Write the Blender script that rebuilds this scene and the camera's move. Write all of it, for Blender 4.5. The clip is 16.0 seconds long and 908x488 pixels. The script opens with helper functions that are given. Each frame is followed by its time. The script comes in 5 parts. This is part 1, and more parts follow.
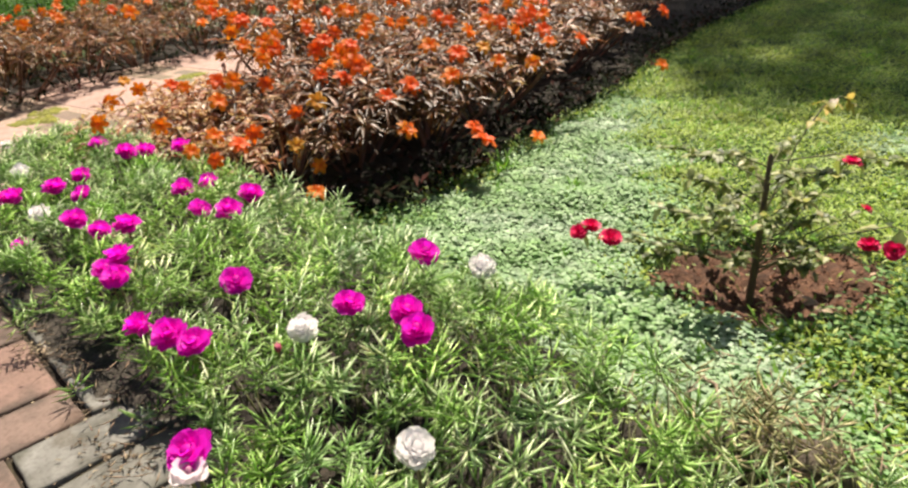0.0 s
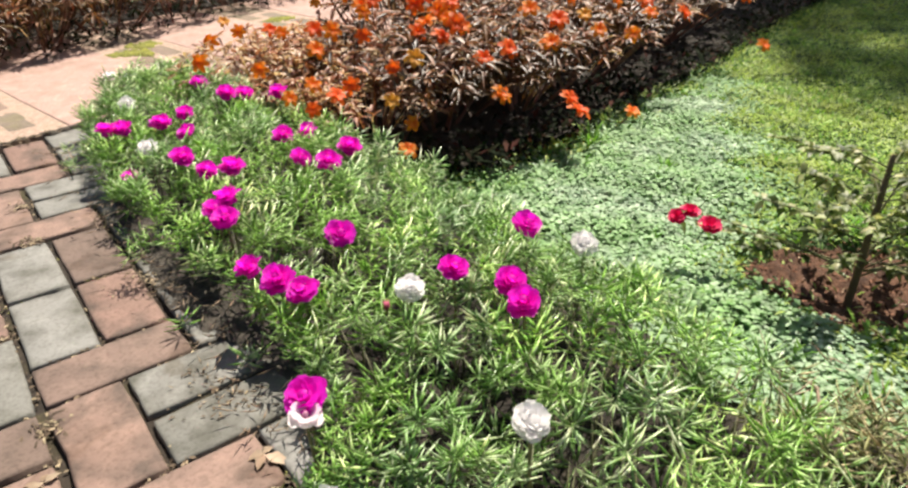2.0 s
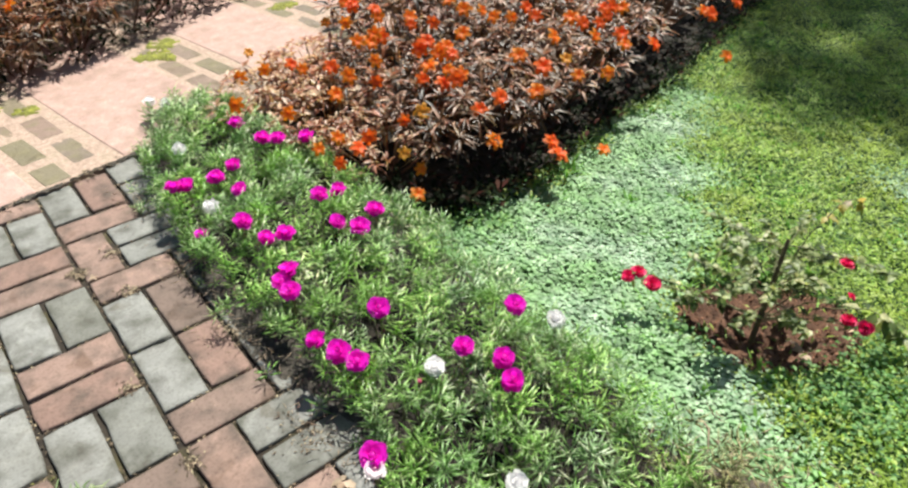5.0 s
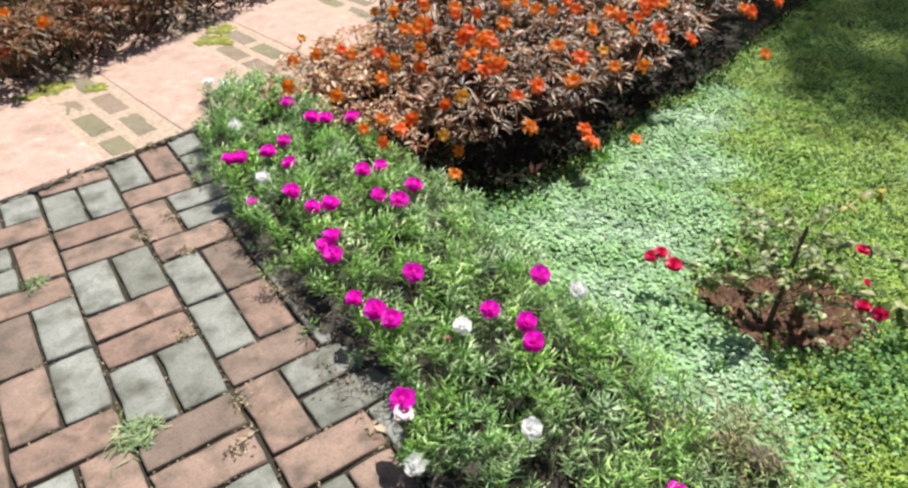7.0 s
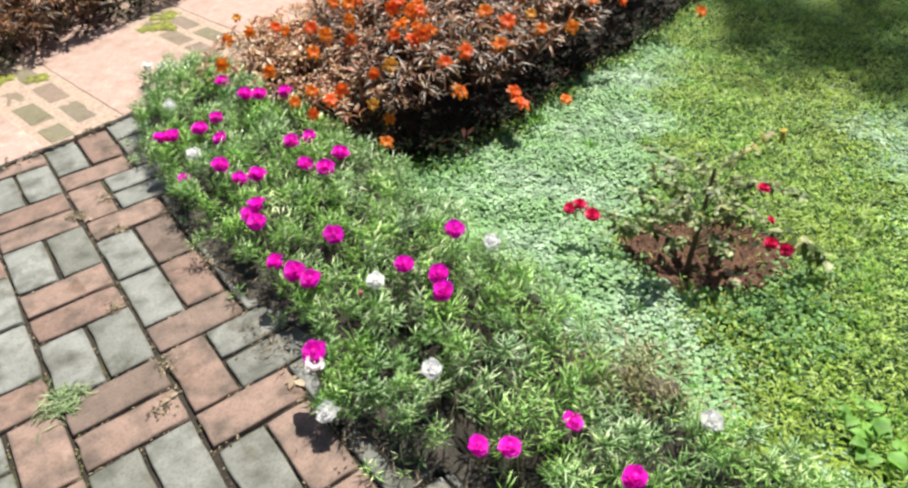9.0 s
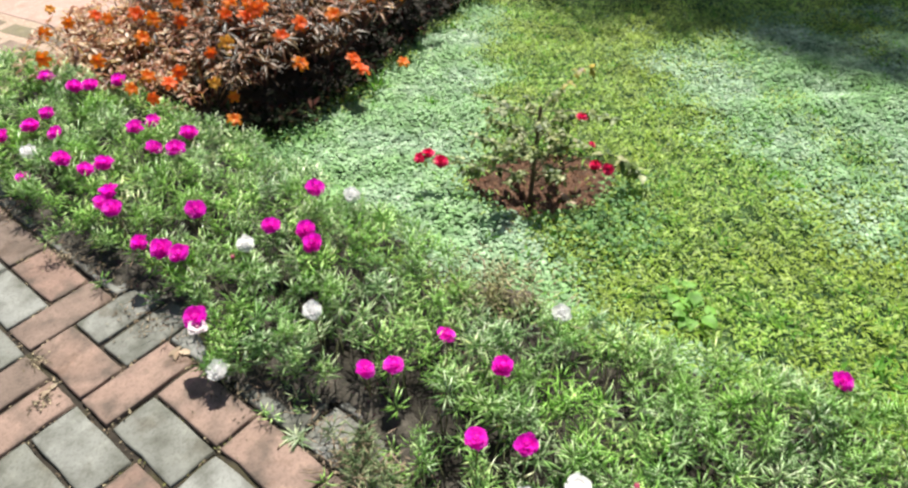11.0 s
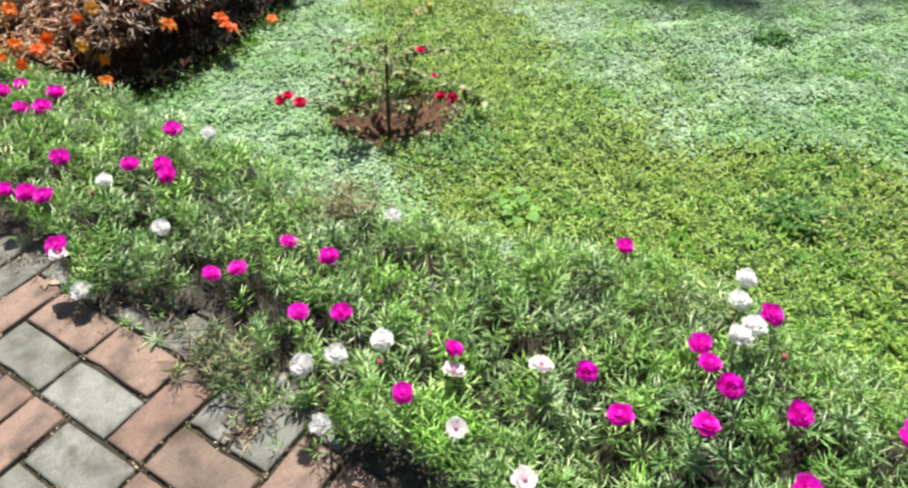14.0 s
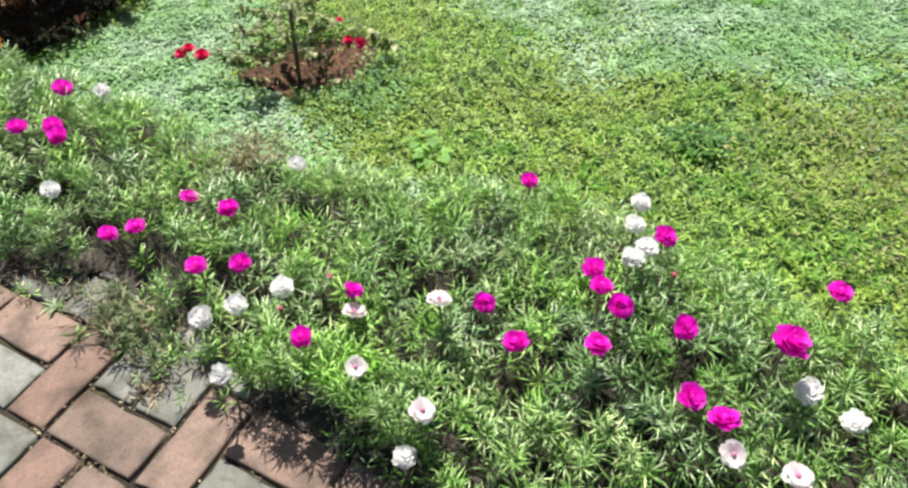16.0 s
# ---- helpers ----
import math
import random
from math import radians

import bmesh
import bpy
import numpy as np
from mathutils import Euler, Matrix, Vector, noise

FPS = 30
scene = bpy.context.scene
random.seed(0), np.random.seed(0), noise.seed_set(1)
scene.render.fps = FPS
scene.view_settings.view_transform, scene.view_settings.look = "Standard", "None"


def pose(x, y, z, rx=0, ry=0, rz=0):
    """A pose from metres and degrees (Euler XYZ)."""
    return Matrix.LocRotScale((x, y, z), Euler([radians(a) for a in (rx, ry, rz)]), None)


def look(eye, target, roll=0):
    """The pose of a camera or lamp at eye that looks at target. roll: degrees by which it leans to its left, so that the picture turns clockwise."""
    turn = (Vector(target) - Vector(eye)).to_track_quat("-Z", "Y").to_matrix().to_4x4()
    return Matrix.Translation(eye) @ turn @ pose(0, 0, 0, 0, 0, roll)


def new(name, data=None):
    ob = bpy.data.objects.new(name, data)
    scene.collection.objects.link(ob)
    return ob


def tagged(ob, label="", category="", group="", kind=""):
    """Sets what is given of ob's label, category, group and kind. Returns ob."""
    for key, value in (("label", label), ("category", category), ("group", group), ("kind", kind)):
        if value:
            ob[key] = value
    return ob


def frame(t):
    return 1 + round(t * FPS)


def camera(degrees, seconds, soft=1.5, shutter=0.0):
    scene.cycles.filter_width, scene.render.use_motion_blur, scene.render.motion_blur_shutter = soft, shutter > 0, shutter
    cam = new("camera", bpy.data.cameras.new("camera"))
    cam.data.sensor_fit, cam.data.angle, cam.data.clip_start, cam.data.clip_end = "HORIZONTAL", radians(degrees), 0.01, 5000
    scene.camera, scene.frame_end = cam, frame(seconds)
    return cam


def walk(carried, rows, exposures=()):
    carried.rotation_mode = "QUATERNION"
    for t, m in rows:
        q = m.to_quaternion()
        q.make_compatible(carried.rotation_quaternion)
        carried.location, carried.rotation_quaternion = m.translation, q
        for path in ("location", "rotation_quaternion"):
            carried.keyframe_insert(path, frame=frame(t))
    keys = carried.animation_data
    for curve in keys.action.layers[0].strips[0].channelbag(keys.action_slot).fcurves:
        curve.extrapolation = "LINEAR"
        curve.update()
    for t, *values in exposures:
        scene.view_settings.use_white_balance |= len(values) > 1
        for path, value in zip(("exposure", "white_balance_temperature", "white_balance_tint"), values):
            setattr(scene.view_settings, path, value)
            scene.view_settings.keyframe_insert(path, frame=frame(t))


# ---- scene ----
cam = camera(68.8, 16.0, soft=2.5)
PATH = [
    (0, (0.088, -0.917, 0.605), (1.31, 0.393, -0.284), -4.1),
    (0.5, (0.035, -0.917, 0.608), (1.265, 0.406, -0.253), -2.2),
    (1, (0.042, -0.903, 0.607), (1.237, 0.452, -0.25), -0.9),
    (1.5, (0.025, -0.899, 0.617), (1.168, 0.481, -0.271), -1.4),
    (2, (0.031, -0.862, 0.623), (1.1, 0.508, -0.367), -0.9),
    (2.5, (0.036, -0.86, 0.73), (1.035, 0.423, -0.434), 0.9),
    (3, (0.014, -0.885, 0.914), (0.992, 0.369, -0.299), 1.2),
    (5.5, (-0.119, -0.937, 1.113), (0.882, 0.28, -0.119), -0.5),
    (6, (-0.152, -0.927, 1.118), (0.812, 0.315, -0.118), -0.8),
    (6.5, (-0.152, -0.962, 1.119), (0.776, 0.311, -0.113), -0.7),
    (7, (-0.144, -1.04, 1.126), (0.764, 0.245, -0.109), -0.4),
    (7.5, (-0.136, -1.097, 1.12), (0.755, 0.197, -0.117), -0.2),
    (8, (-0.088, -1.135, 1.101), (0.801, 0.147, -0.15), -0.1),
    (8.5, (-0.07, -1.166, 1.101), (0.824, 0.103, -0.16), -1.1),
    (9, (-0.045, -1.206, 1.097), (0.861, 0.046, -0.172), -3.1),
    (9.5, (-0.036, -1.244, 1.089), (0.909, -0.035, -0.194), -3.5),
    (10, (-0.059, -1.278, 1.111), (0.994, -0.181, -0.187), -2.3),
    (12.5, (-0.223, -1.46, 1.108), (0.986, -0.581, -0.221), -2.3),
    (13, (-0.197, -1.557, 1.119), (1.02, -0.695, -0.214), -2.7),
    (13.5, (-0.191, -1.63, 1.104), (1.03, -0.792, -0.239), -2.9),
    (14, (-0.19, -1.678, 1.092), (1.027, -0.863, -0.27), -3.0),
    (14.5, (-0.186, -1.703, 1.078), (1.018, -0.918, -0.313), -2.8),
    (15, (-0.178, -1.73, 1.067), (1.023, -0.989, -0.35), -2.6),
    (15.5, (-0.172, -1.756, 1.061), (1.027, -1.061, -0.381), -2.9),
    (16, (-0.155, -1.781, 1.062), (1.043, -1.122, -0.397), -3.1),
]
# the camera's own exposure and white balance: warmer at first
EXPOSURES = [(0, 0.77, 7100, 15), (1.5, 0.77, 7000, 15), (2.2, 0.78, 6600, 12), (3.0, 0.76, 6300, 10), (5.5, 0.76, 6200, 7), (9.0, 0.81, 6250, 7), (12.5, 0.84, 6300, 7), (16.0, 0.82, 6250, 8)]
walk(cam, [(t, look(eye, target, roll)) for t, eye, target, roll in PATH], EXPOSURES)

# ---- sky, sun and exposure ----
SUN_AZ, SUN_EL = radians(31), radians(56.5)
SUN_DIR = Vector((math.cos(SUN_EL) * math.cos(SUN_AZ), math.cos(SUN_EL) * math.sin(SUN_AZ), math.sin(SUN_EL)))
world = bpy.data.worlds.new("sky")
scene.world = world
world.use_nodes = True
wn = world.node_tree.nodes
sky = wn.new("ShaderNodeTexSky")
sky.sky_type, sky.sun_disc = "NISHITA", False
sky.sun_elevation, sky.sun_rotation = SUN_EL, radians(90) - SUN_AZ
sky.air_density, sky.dust_density, sky.ozone_density = 1.0, 2.0, 1.0
world.node_tree.links.new(sky.outputs[0], wn["Background"].inputs["Color"])
wn["Background"].inputs["Strength"].default_value = 0.046
sun = new("sun", bpy.data.lights.new("sun", "SUN"))
sun.data.energy, sun.data.angle, sun.data.color = 5.0, radians(0.6), (1.0, 0.94, 0.84)
sun.matrix_world = look(SUN_DIR * 20, (0, 0, 0))

# ---- materials ----
def material(name):
    m = bpy.data.materials.new(name)
    m.use_nodes = True
    t = m.node_tree
    return m, t, t.nodes["Principled BSDF"]


def link(t, a, b):
    t.links.new(a, b)


def noise_node(t, scale, detail=4.0, rough=0.6, space="Object"):
    c = t.nodes.new("ShaderNodeTexCoord")
    n = t.nodes.new("ShaderNodeTexNoise")
    n.inputs["Scale"].default_value, n.inputs["Detail"].default_value, n.inputs["Roughness"].default_value = scale, detail, rough
    link(t, c.outputs[space], n.inputs["Vector"])
    return n.outputs["Fac"]


def ramp(t, fac, *stops):
    r = t.nodes.new("ShaderNodeValToRGB")
    e = r.color_ramp.elements
    while len(e) < len(stops):
        e.new(0.5)
    for el, (p, c) in zip(e, stops):
        el.position, el.color = p, (*c, 1)
    link(t, fac, r.inputs[0])
    return r.outputs[0]


def mixed(t, fac, a, b, how="MIX"):
    m = t.nodes.new("ShaderNodeMix")
    m.data_type, m.blend_type = "RGBA", how
    for socket, v in ((m.inputs[0], fac), (m.inputs[6], a), (m.inputs[7], b)):
        if isinstance(v, (int, float)):
            socket.default_value = v
        elif isinstance(v, tuple):
            socket.default_value = (*v, 1)
        else:
            link(t, v, socket)
    return m.outputs[2]


def bump(t, p, height, strength=0.4, distance=0.004):
    b = t.nodes.new("ShaderNodeBump")
    b.inputs["Strength"].default_value, b.inputs["Distance"].default_value = strength, distance
    link(t, height, b.inputs["Height"])
    link(t, b.outputs[0], p.inputs["Normal"])


def leafy(name, stops, rough=0.45, glow=0.3, tint=1.25, patch=None, patch_scale=3.0, spec=0.5, clump=30.0, plants=None):
    """Foliage: each leaf its own tone, wider patches over the bed, and light that comes through from behind."""
    m, t, p = material(name)
    g = t.nodes.new("ShaderNodeNewGeometry")
    col = ramp(t, g.outputs["Random Per Island"], *stops)
    if patch:
        n = noise_node(t, patch_scale, 3.0, 0.55)
        f = ramp(t, n, (0.4, (0, 0, 0)), (0.62, (1, 1, 1)))
        col = mixed(t, f, col, mixed(t, 0.75, col, patch))
    col = mixed(t, 1.0, col, ramp(t, noise_node(t, clump, 2.0, 0.5), (0.3, (0.55, 0.58, 0.55)), (0.5, (1.0, 1.0, 1.0)), (0.72, (1.35, 1.3, 1.35))), "MULTIPLY")
    if plants:
        # every plant of the patch has a tone of its own
        c = t.nodes.new("ShaderNodeTexCoord")
        vo = t.nodes.new("ShaderNodeTexVoronoi")
        vo.voronoi_dimensions = "2D"
        vo.inputs["Scale"].default_value = plants[0]
        link(t, c.outputs["Object"], vo.inputs["Vector"])
        sp = t.nodes.new("ShaderNodeSeparateColor")
        link(t, vo.outputs["Color"], sp.inputs[0])
        col = mixed(t, 1.0, col, ramp(t, sp.outputs[0], *plants[1]), "MULTIPLY")
    link(t, col, p.inputs["Base Color"])
    p.inputs["Roughness"].default_value = rough
    p.inputs["Specular IOR Level"].default_value = spec
    tr = t.nodes.new("ShaderNodeBsdfTranslucent")
    link(t, mixed(t, 1.0, col, (tint, tint, tint * 0.6), "MULTIPLY"), tr.inputs["Color"])
    mx = t.nodes.new("ShaderNodeMixShader")
    mx.inputs[0].default_value = glow
    link(t, p.outputs[0], mx.inputs[1])
    link(t, tr.outputs[0], mx.inputs[2])
    link(t, mx.outputs[0], t.nodes["Material Output"].inputs["Surface"])
    return m


def petal(name, inner, outer, glow=0.35):
    """Thin petals: a paler or darker throat and translucent blades."""
    m, t, p = material(name)
    g = t.nodes.new("ShaderNodeNewGeometry")
    col = ramp(t, g.outputs["Random Per Island"], (0.0, inner), (1.0, outer))
    n = noise_node(t, 90.0, 2.0)
    col = mixed(t, ramp(t, n, (0.3, (0, 0, 0)), (0.7, (0.35, 0.35, 0.35))), col, outer)
    link(t, col, p.inputs["Base Color"])
    p.inputs["Roughness"].default_value = 0.55
    tr = t.nodes.new("ShaderNodeBsdfTranslucent")
    link(t, col, tr.inputs["Color"])
    mx = t.nodes.new("ShaderNodeMixShader")
    mx.inputs[0].default_value = glow
    link(t, p.outputs[0], mx.inputs[1])
    link(t, tr.outputs[0], mx.inputs[2])
    link(t, mx.outputs[0], t.nodes["Material Output"].inputs["Surface"])
    return m


def paver(name, a, b, c, stain, size=None, soak=(0.56, 0.51, 0.44)):
    """Weathered paving brick: each its own tone, mottled, stained and gritty."""
    m, t, p = material(name)
    info = t.nodes.new("ShaderNodeObjectInfo")
    col = ramp(t, info.outputs["Random"], (0.0, a), (0.5, b), (1.0, c))
    co = t.nodes.new("ShaderNodeTexCoord")
    geo = t.nodes.new("ShaderNodeNewGeometry")
    big = t.nodes.new("ShaderNodeTexNoise")
    big.inputs["Scale"].default_value, big.inputs["Detail"].default_value = 14.0, 5.0
    link(t, geo.outputs["Position"], big.inputs["Vector"])
    fine = t.nodes.new("ShaderNodeTexNoise")
    fine.inputs["Scale"].default_value, fine.inputs["Detail"].default_value = 160.0, 4.0
    link(t, geo.outputs["Position"], fine.inputs["Vector"])
    col = mixed(t, ramp(t, big.outputs["Fac"], (0.46, (0, 0, 0)), (0.68, (0.85, 0.85, 0.85))), col, stain)
    if size:
        # grime that has settled along the worn rim of each brick
        sep = t.nodes.new("ShaderNodeSeparateXYZ")
        link(t, co.outputs["Object"], sep.inputs[0])
        gap = []
        for axis, half in ((0, size[0] / 2), (1, size[1] / 2)):
            ab = t.nodes.new("ShaderNodeMath")
            ab.operation = "ABSOLUTE"
            link(t, sep.outputs[axis], ab.inputs[0])
            su = t.nodes.new("ShaderNodeMath")
            su.operation, su.inputs[0].default_value = "SUBTRACT", half
            link(t, ab.outputs[0], su.inputs[1])
            gap.append(su.outputs[0])
        mi = t.nodes.new("ShaderNodeMath")
        mi.operation = "MINIMUM"
        link(t, gap[0], mi.inputs[0])
        link(t, gap[1], mi.inputs[1])
        wob = t.nodes.new("ShaderNodeMath")
        wob.operation, wob.inputs[1].default_value, wob.inputs[2].default_value = "MULTIPLY_ADD", -0.03, 0.014
        link(t, big.outputs["Fac"], wob.inputs[0])
        ad = t.nodes.new("ShaderNodeMath")
        ad.operation = "ADD"
        link(t, mi.outputs[0], ad.inputs[0])
        link(t, wob.outputs[0], ad.inputs[1])
        rim = t.nodes.new("ShaderNodeMapRange")
        rim.inputs["From Min"].default_value, rim.inputs["From Max"].default_value = 0.0, 0.012
        rim.inputs["To Min"].default_value, rim.inputs["To Max"].default_value = 0.36, 0.0
        link(t, ad.outputs[0], rim.inputs["Value"])
        col = mixed(t, rim.outputs[0], col, stain)
    col = mixed(t, ramp(t, fine.outputs["Fac"], (0.36, (0.5, 0.5, 0.5)), (0.5, (0, 0, 0))), col, mixed(t, 1.0, col, (0.6, 0.58, 0.55), "MULTIPLY"))
    chalk = t.nodes.new("ShaderNodeTexNoise")
    chalk.inputs["Scale"].default_value, chalk.inputs["Detail"].default_value, chalk.inputs["Roughness"].default_value = 24.0, 6.0, 0.7
    link(t, geo.outputs["Position"], chalk.inputs["Vector"])
    col = mixed(t, ramp(t, chalk.outputs["Fac"], (0.5, (0, 0, 0)), (0.7, (0.55, 0.55, 0.55))), col, mixed(t, 1.0, col, (1.5, 1.5, 1.48), "MULTIPLY"))
    wide = t.nodes.new("ShaderNodeTexNoise")
    wide.inputs["Scale"].default_value, wide.inputs["Detail"].default_value = 4.5, 3.0
    link(t, geo.outputs["Position"], wide.inputs["Vector"])
    col = mixed(t, ramp(t, wide.outputs["Fac"], (0.5, (0, 0, 0)), (0.75, (0.6, 0.6, 0.6))), col, mixed(t, 1.0, col, (0.6, 0.58, 0.52), "MULTIPLY"))
    blot = t.nodes.new("ShaderNodeTexNoise")
    blot.inputs["Scale"].default_value, blot.inputs["Detail"].default_value, blot.inputs["Distortion"].default_value = 8.5, 3.0, 1.2
    link(t, geo.outputs["Position"], blot.inputs["Vector"])
    col = mixed(t, ramp(t, blot.outputs["Fac"], (0.58, (0, 0, 0)), (0.7, (0.75, 0.75, 0.75))), col, mixed(t, 1.0, col, soak, "MULTIPLY"))
    link(t, col, p.inputs["Base Color"])
    p.inputs["Roughness"].default_value = 0.85
    add = t.nodes.new("ShaderNodeMath")
    add.operation = "ADD"
    link(t, big.outputs["Fac"], add.inputs[0])
    link(t, fine.outputs["Fac"], add.inputs[1])
    bump(t, p, add.outputs[0], 0.4, 0.002)
    return m


def earth(name, a, b, c, scale=30.0, rough=0.95):
    m, t, p = material(name)
    n1 = noise_node(t, scale, 6.0, 0.7)
    n2 = noise_node(t, scale * 6, 3.0, 0.7)
    col = ramp(t, n1, (0.3, a), (0.5, b), (0.7, c))
    col = mixed(t, ramp(t, n2, (0.4, (0.6, 0.6, 0.6)), (0.6, (0, 0, 0))), col, mixed(t, 1.0, col, (0.5, 0.48, 0.45), "MULTIPLY"))
    link(t, col, p.inputs["Base Color"])
    p.inputs["Roughness"].default_value = rough
    bump(t, p, n2, 0.7, 0.006)
    return m


def plain(name, colour, rough=0.6):
    m, t, p = material(name)
    n = noise_node(t, 60.0)
    link(t, mixed(t, n, colour, tuple(0.7 * v for v in colour)), p.inputs["Base Color"])
    p.inputs["Roughness"].default_value = rough
    return m


M_RED = paver("weathered_red_brick", (0.22, 0.137, 0.107), (0.28, 0.188, 0.149), (0.165, 0.12, 0.096), (0.095, 0.072, 0.056), (0.099, 0.203))
M_GREY = paver("weathered_grey_brick", (0.18, 0.18, 0.156), (0.27, 0.27, 0.25), (0.15, 0.15, 0.124), (0.09, 0.09, 0.07), (0.099, 0.203))
M_SLAB = paver("pink_concrete", (0.45, 0.3, 0.25), (0.47, 0.32, 0.27), (0.43, 0.29, 0.24), (0.37, 0.255, 0.2), None, (0.9, 0.88, 0.85))
M_TILE = paver("mossy_tile", (0.2, 0.165, 0.125), (0.25, 0.175, 0.135), (0.2, 0.175, 0.11), (0.2, 0.175, 0.095))
M_MOSS = earth("yellow_green_moss", (0.13, 0.13, 0.03), (0.22, 0.23, 0.04), (0.36, 0.36, 0.05), 22.0)
M_JOINT = earth("joint_sand", (0.016, 0.012, 0.008), (0.036, 0.027, 0.018), (0.075, 0.068, 0.024), 7.0)
M_MORTAR = earth("pale_mortar", (0.4, 0.29, 0.22), (0.5, 0.37, 0.29), (0.42, 0.34, 0.24), 12.0)
M_GROUND = earth("lawn_ground", (0.022, 0.05, 0.013), (0.04, 0.086, 0.02), (0.068, 0.125, 0.03), 9.0)
M_SOIL = earth("red_brown_soil", (0.035, 0.018, 0.01), (0.11, 0.052, 0.028), (0.2, 0.102, 0.058), 20.0)
# dirt, made darker for the shade beside the moss rose cushion
M_DIRT_SHADE = earth("grey_dirt_with_shade", (0.03, 0.026, 0.019), (0.065, 0.056, 0.043), (0.14, 0.122, 0.096), 40.0)
M_DRYSOIL = earth("dry_grey_soil", (0.05, 0.04, 0.028), (0.11, 0.09, 0.066), (0.2, 0.165, 0.125), 30.0)
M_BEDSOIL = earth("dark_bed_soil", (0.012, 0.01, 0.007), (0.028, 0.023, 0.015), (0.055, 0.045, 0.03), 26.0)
M_NEEDLE = leafy("moss_rose_leaf", [(0.0, (0.08, 0.19, 0.052)), (0.35, (0.265, 0.435, 0.16)), (0.7, (0.55, 0.71, 0.38)), (1.0, (0.95, 0.95, 0.74))], 0.27, 0.27, 1.25, (0.29, 0.53, 0.09), 7.0, 0.6, 30.0, (9.0, [(0.0, (0.84, 0.92, 0.94)), (0.35, (1.0, 1.02, 1.02)), (0.7, (1.06, 1.1, 0.92)), (1.0, (1.06, 1.22, 0.72))]))
M_GRASS = leafy("lawn_leaf", [(0.0, (0.1, 0.235, 0.028)), (0.5, (0.275, 0.475, 0.056)), (1.0, (0.54, 0.66, 0.17))], 0.5, 0.38, 1.3, (0.36, 0.45, 0.062), 2.6, 0.5, 22.0)
M_WORN = leafy("worn_lawn_leaf", [(0.0, (0.1, 0.14, 0.03)), (0.6, (0.22, 0.26, 0.06)), (1.0, (0.4, 0.36, 0.15))], 0.6, 0.3)
# sky and sun sheen of the flat leaves is in this pale colour
M_SILVER = leafy("sheen_pale_leaf", [(0.0, (0.17, 0.31, 0.15)), (0.5, (0.31, 0.47, 0.28)), (1.0, (0.48, 0.6, 0.42))], 0.5, 0.28, 1.1, (0.2, 0.4, 0.11), 4.0, 0.35, 30.0, (16.0, [(0.0, (0.8, 0.86, 0.8)), (0.5, (1.0, 1.0, 1.0)), (1.0, (1.28, 1.2, 1.3))]))
M_BRONZE = leafy("bronze_leaf", [(0.0, (0.016, 0.011, 0.006)), (0.3, (0.05, 0.03, 0.015)), (0.46, (0.18, 0.045, 0.024)), (0.6, (0.16, 0.14, 0.055)), (0.75, (0.36, 0.115, 0.055)), (0.88, (0.42, 0.24, 0.155)), (1.0, (0.72, 0.56, 0.46))], 0.4, 0.3, 1.25, (0.13, 0.075, 0.03), 4.0, 0.36, 30.0, (7.0, [(0.0, (0.45, 0.42, 0.4)), (0.4, (1.0, 0.92, 0.86)), (0.7, (1.15, 1.05, 1.0)), (1.0, (1.45, 1.4, 1.3))]))
# shade under hedge and border, put into a nearly black leaf colour
M_SHADELEAF = leafy("shade_painted_leaf", [(0.0, (0.006, 0.01, 0.004)), (0.7, (0.014, 0.024, 0.009)), (0.93, (0.05, 0.014, 0.011)), (1.0, (0.1, 0.05, 0.035))], 0.8, 0.2, 1.25, None, 3.0, 0.06)
M_TWIGLEAF = leafy("tan_red_leaf", [(0.0, (0.15, 0.06, 0.035)), (0.4, (0.42, 0.17, 0.09)), (0.75, (0.56, 0.4, 0.23)), (1.0, (0.76, 0.6, 0.46))], 0.45, 0.35)
M_BUD = plain("dull_pink_bud", (0.42, 0.06, 0.12))
M_STEM = plain("reddish_stem", (0.2, 0.09, 0.06))
M_GSTEM = plain("green_stem", (0.24, 0.22, 0.09))
M_STALK = plain("olive_stalk", (0.13, 0.14, 0.055))
M_WOOD = plain("rose_bark", (0.12, 0.095, 0.055), 0.8)
M_CANE = plain("rose_cane", (0.15, 0.1, 0.05), 0.7)
M_TWIG = plain("olive_twig", (0.17, 0.18, 0.075), 0.7)
M_ROSELEAF = leafy("rose_leaf", [(0.0, (0.06, 0.095, 0.028)), (0.35, (0.17, 0.23, 0.075)), (0.75, (0.34, 0.39, 0.16)), (1.0, (0.58, 0.56, 0.34))], 0.45, 0.42, 1.25, None, 3.0, 0.35)
M_YELLOWLEAF = leafy("yellowing_rose_leaf", [(0.0, (0.3, 0.3, 0.05)), (0.6, (0.5, 0.4, 0.06)), (1.0, (0.62, 0.46, 0.32))], 0.5, 0.45)
M_FADED = leafy("faded_leaf", [(0.0, (0.14, 0.15, 0.05)), (0.5, (0.34, 0.36, 0.15)), (1.0, (0.66, 0.56, 0.34))], 0.6, 0.2)
M_WEED = leafy("weed_leaf", [(0.0, (0.14, 0.36, 0.045)), (1.0, (0.25, 0.46, 0.08))], 0.55, 0.4, 1.25, None, 3.0, 0.3)
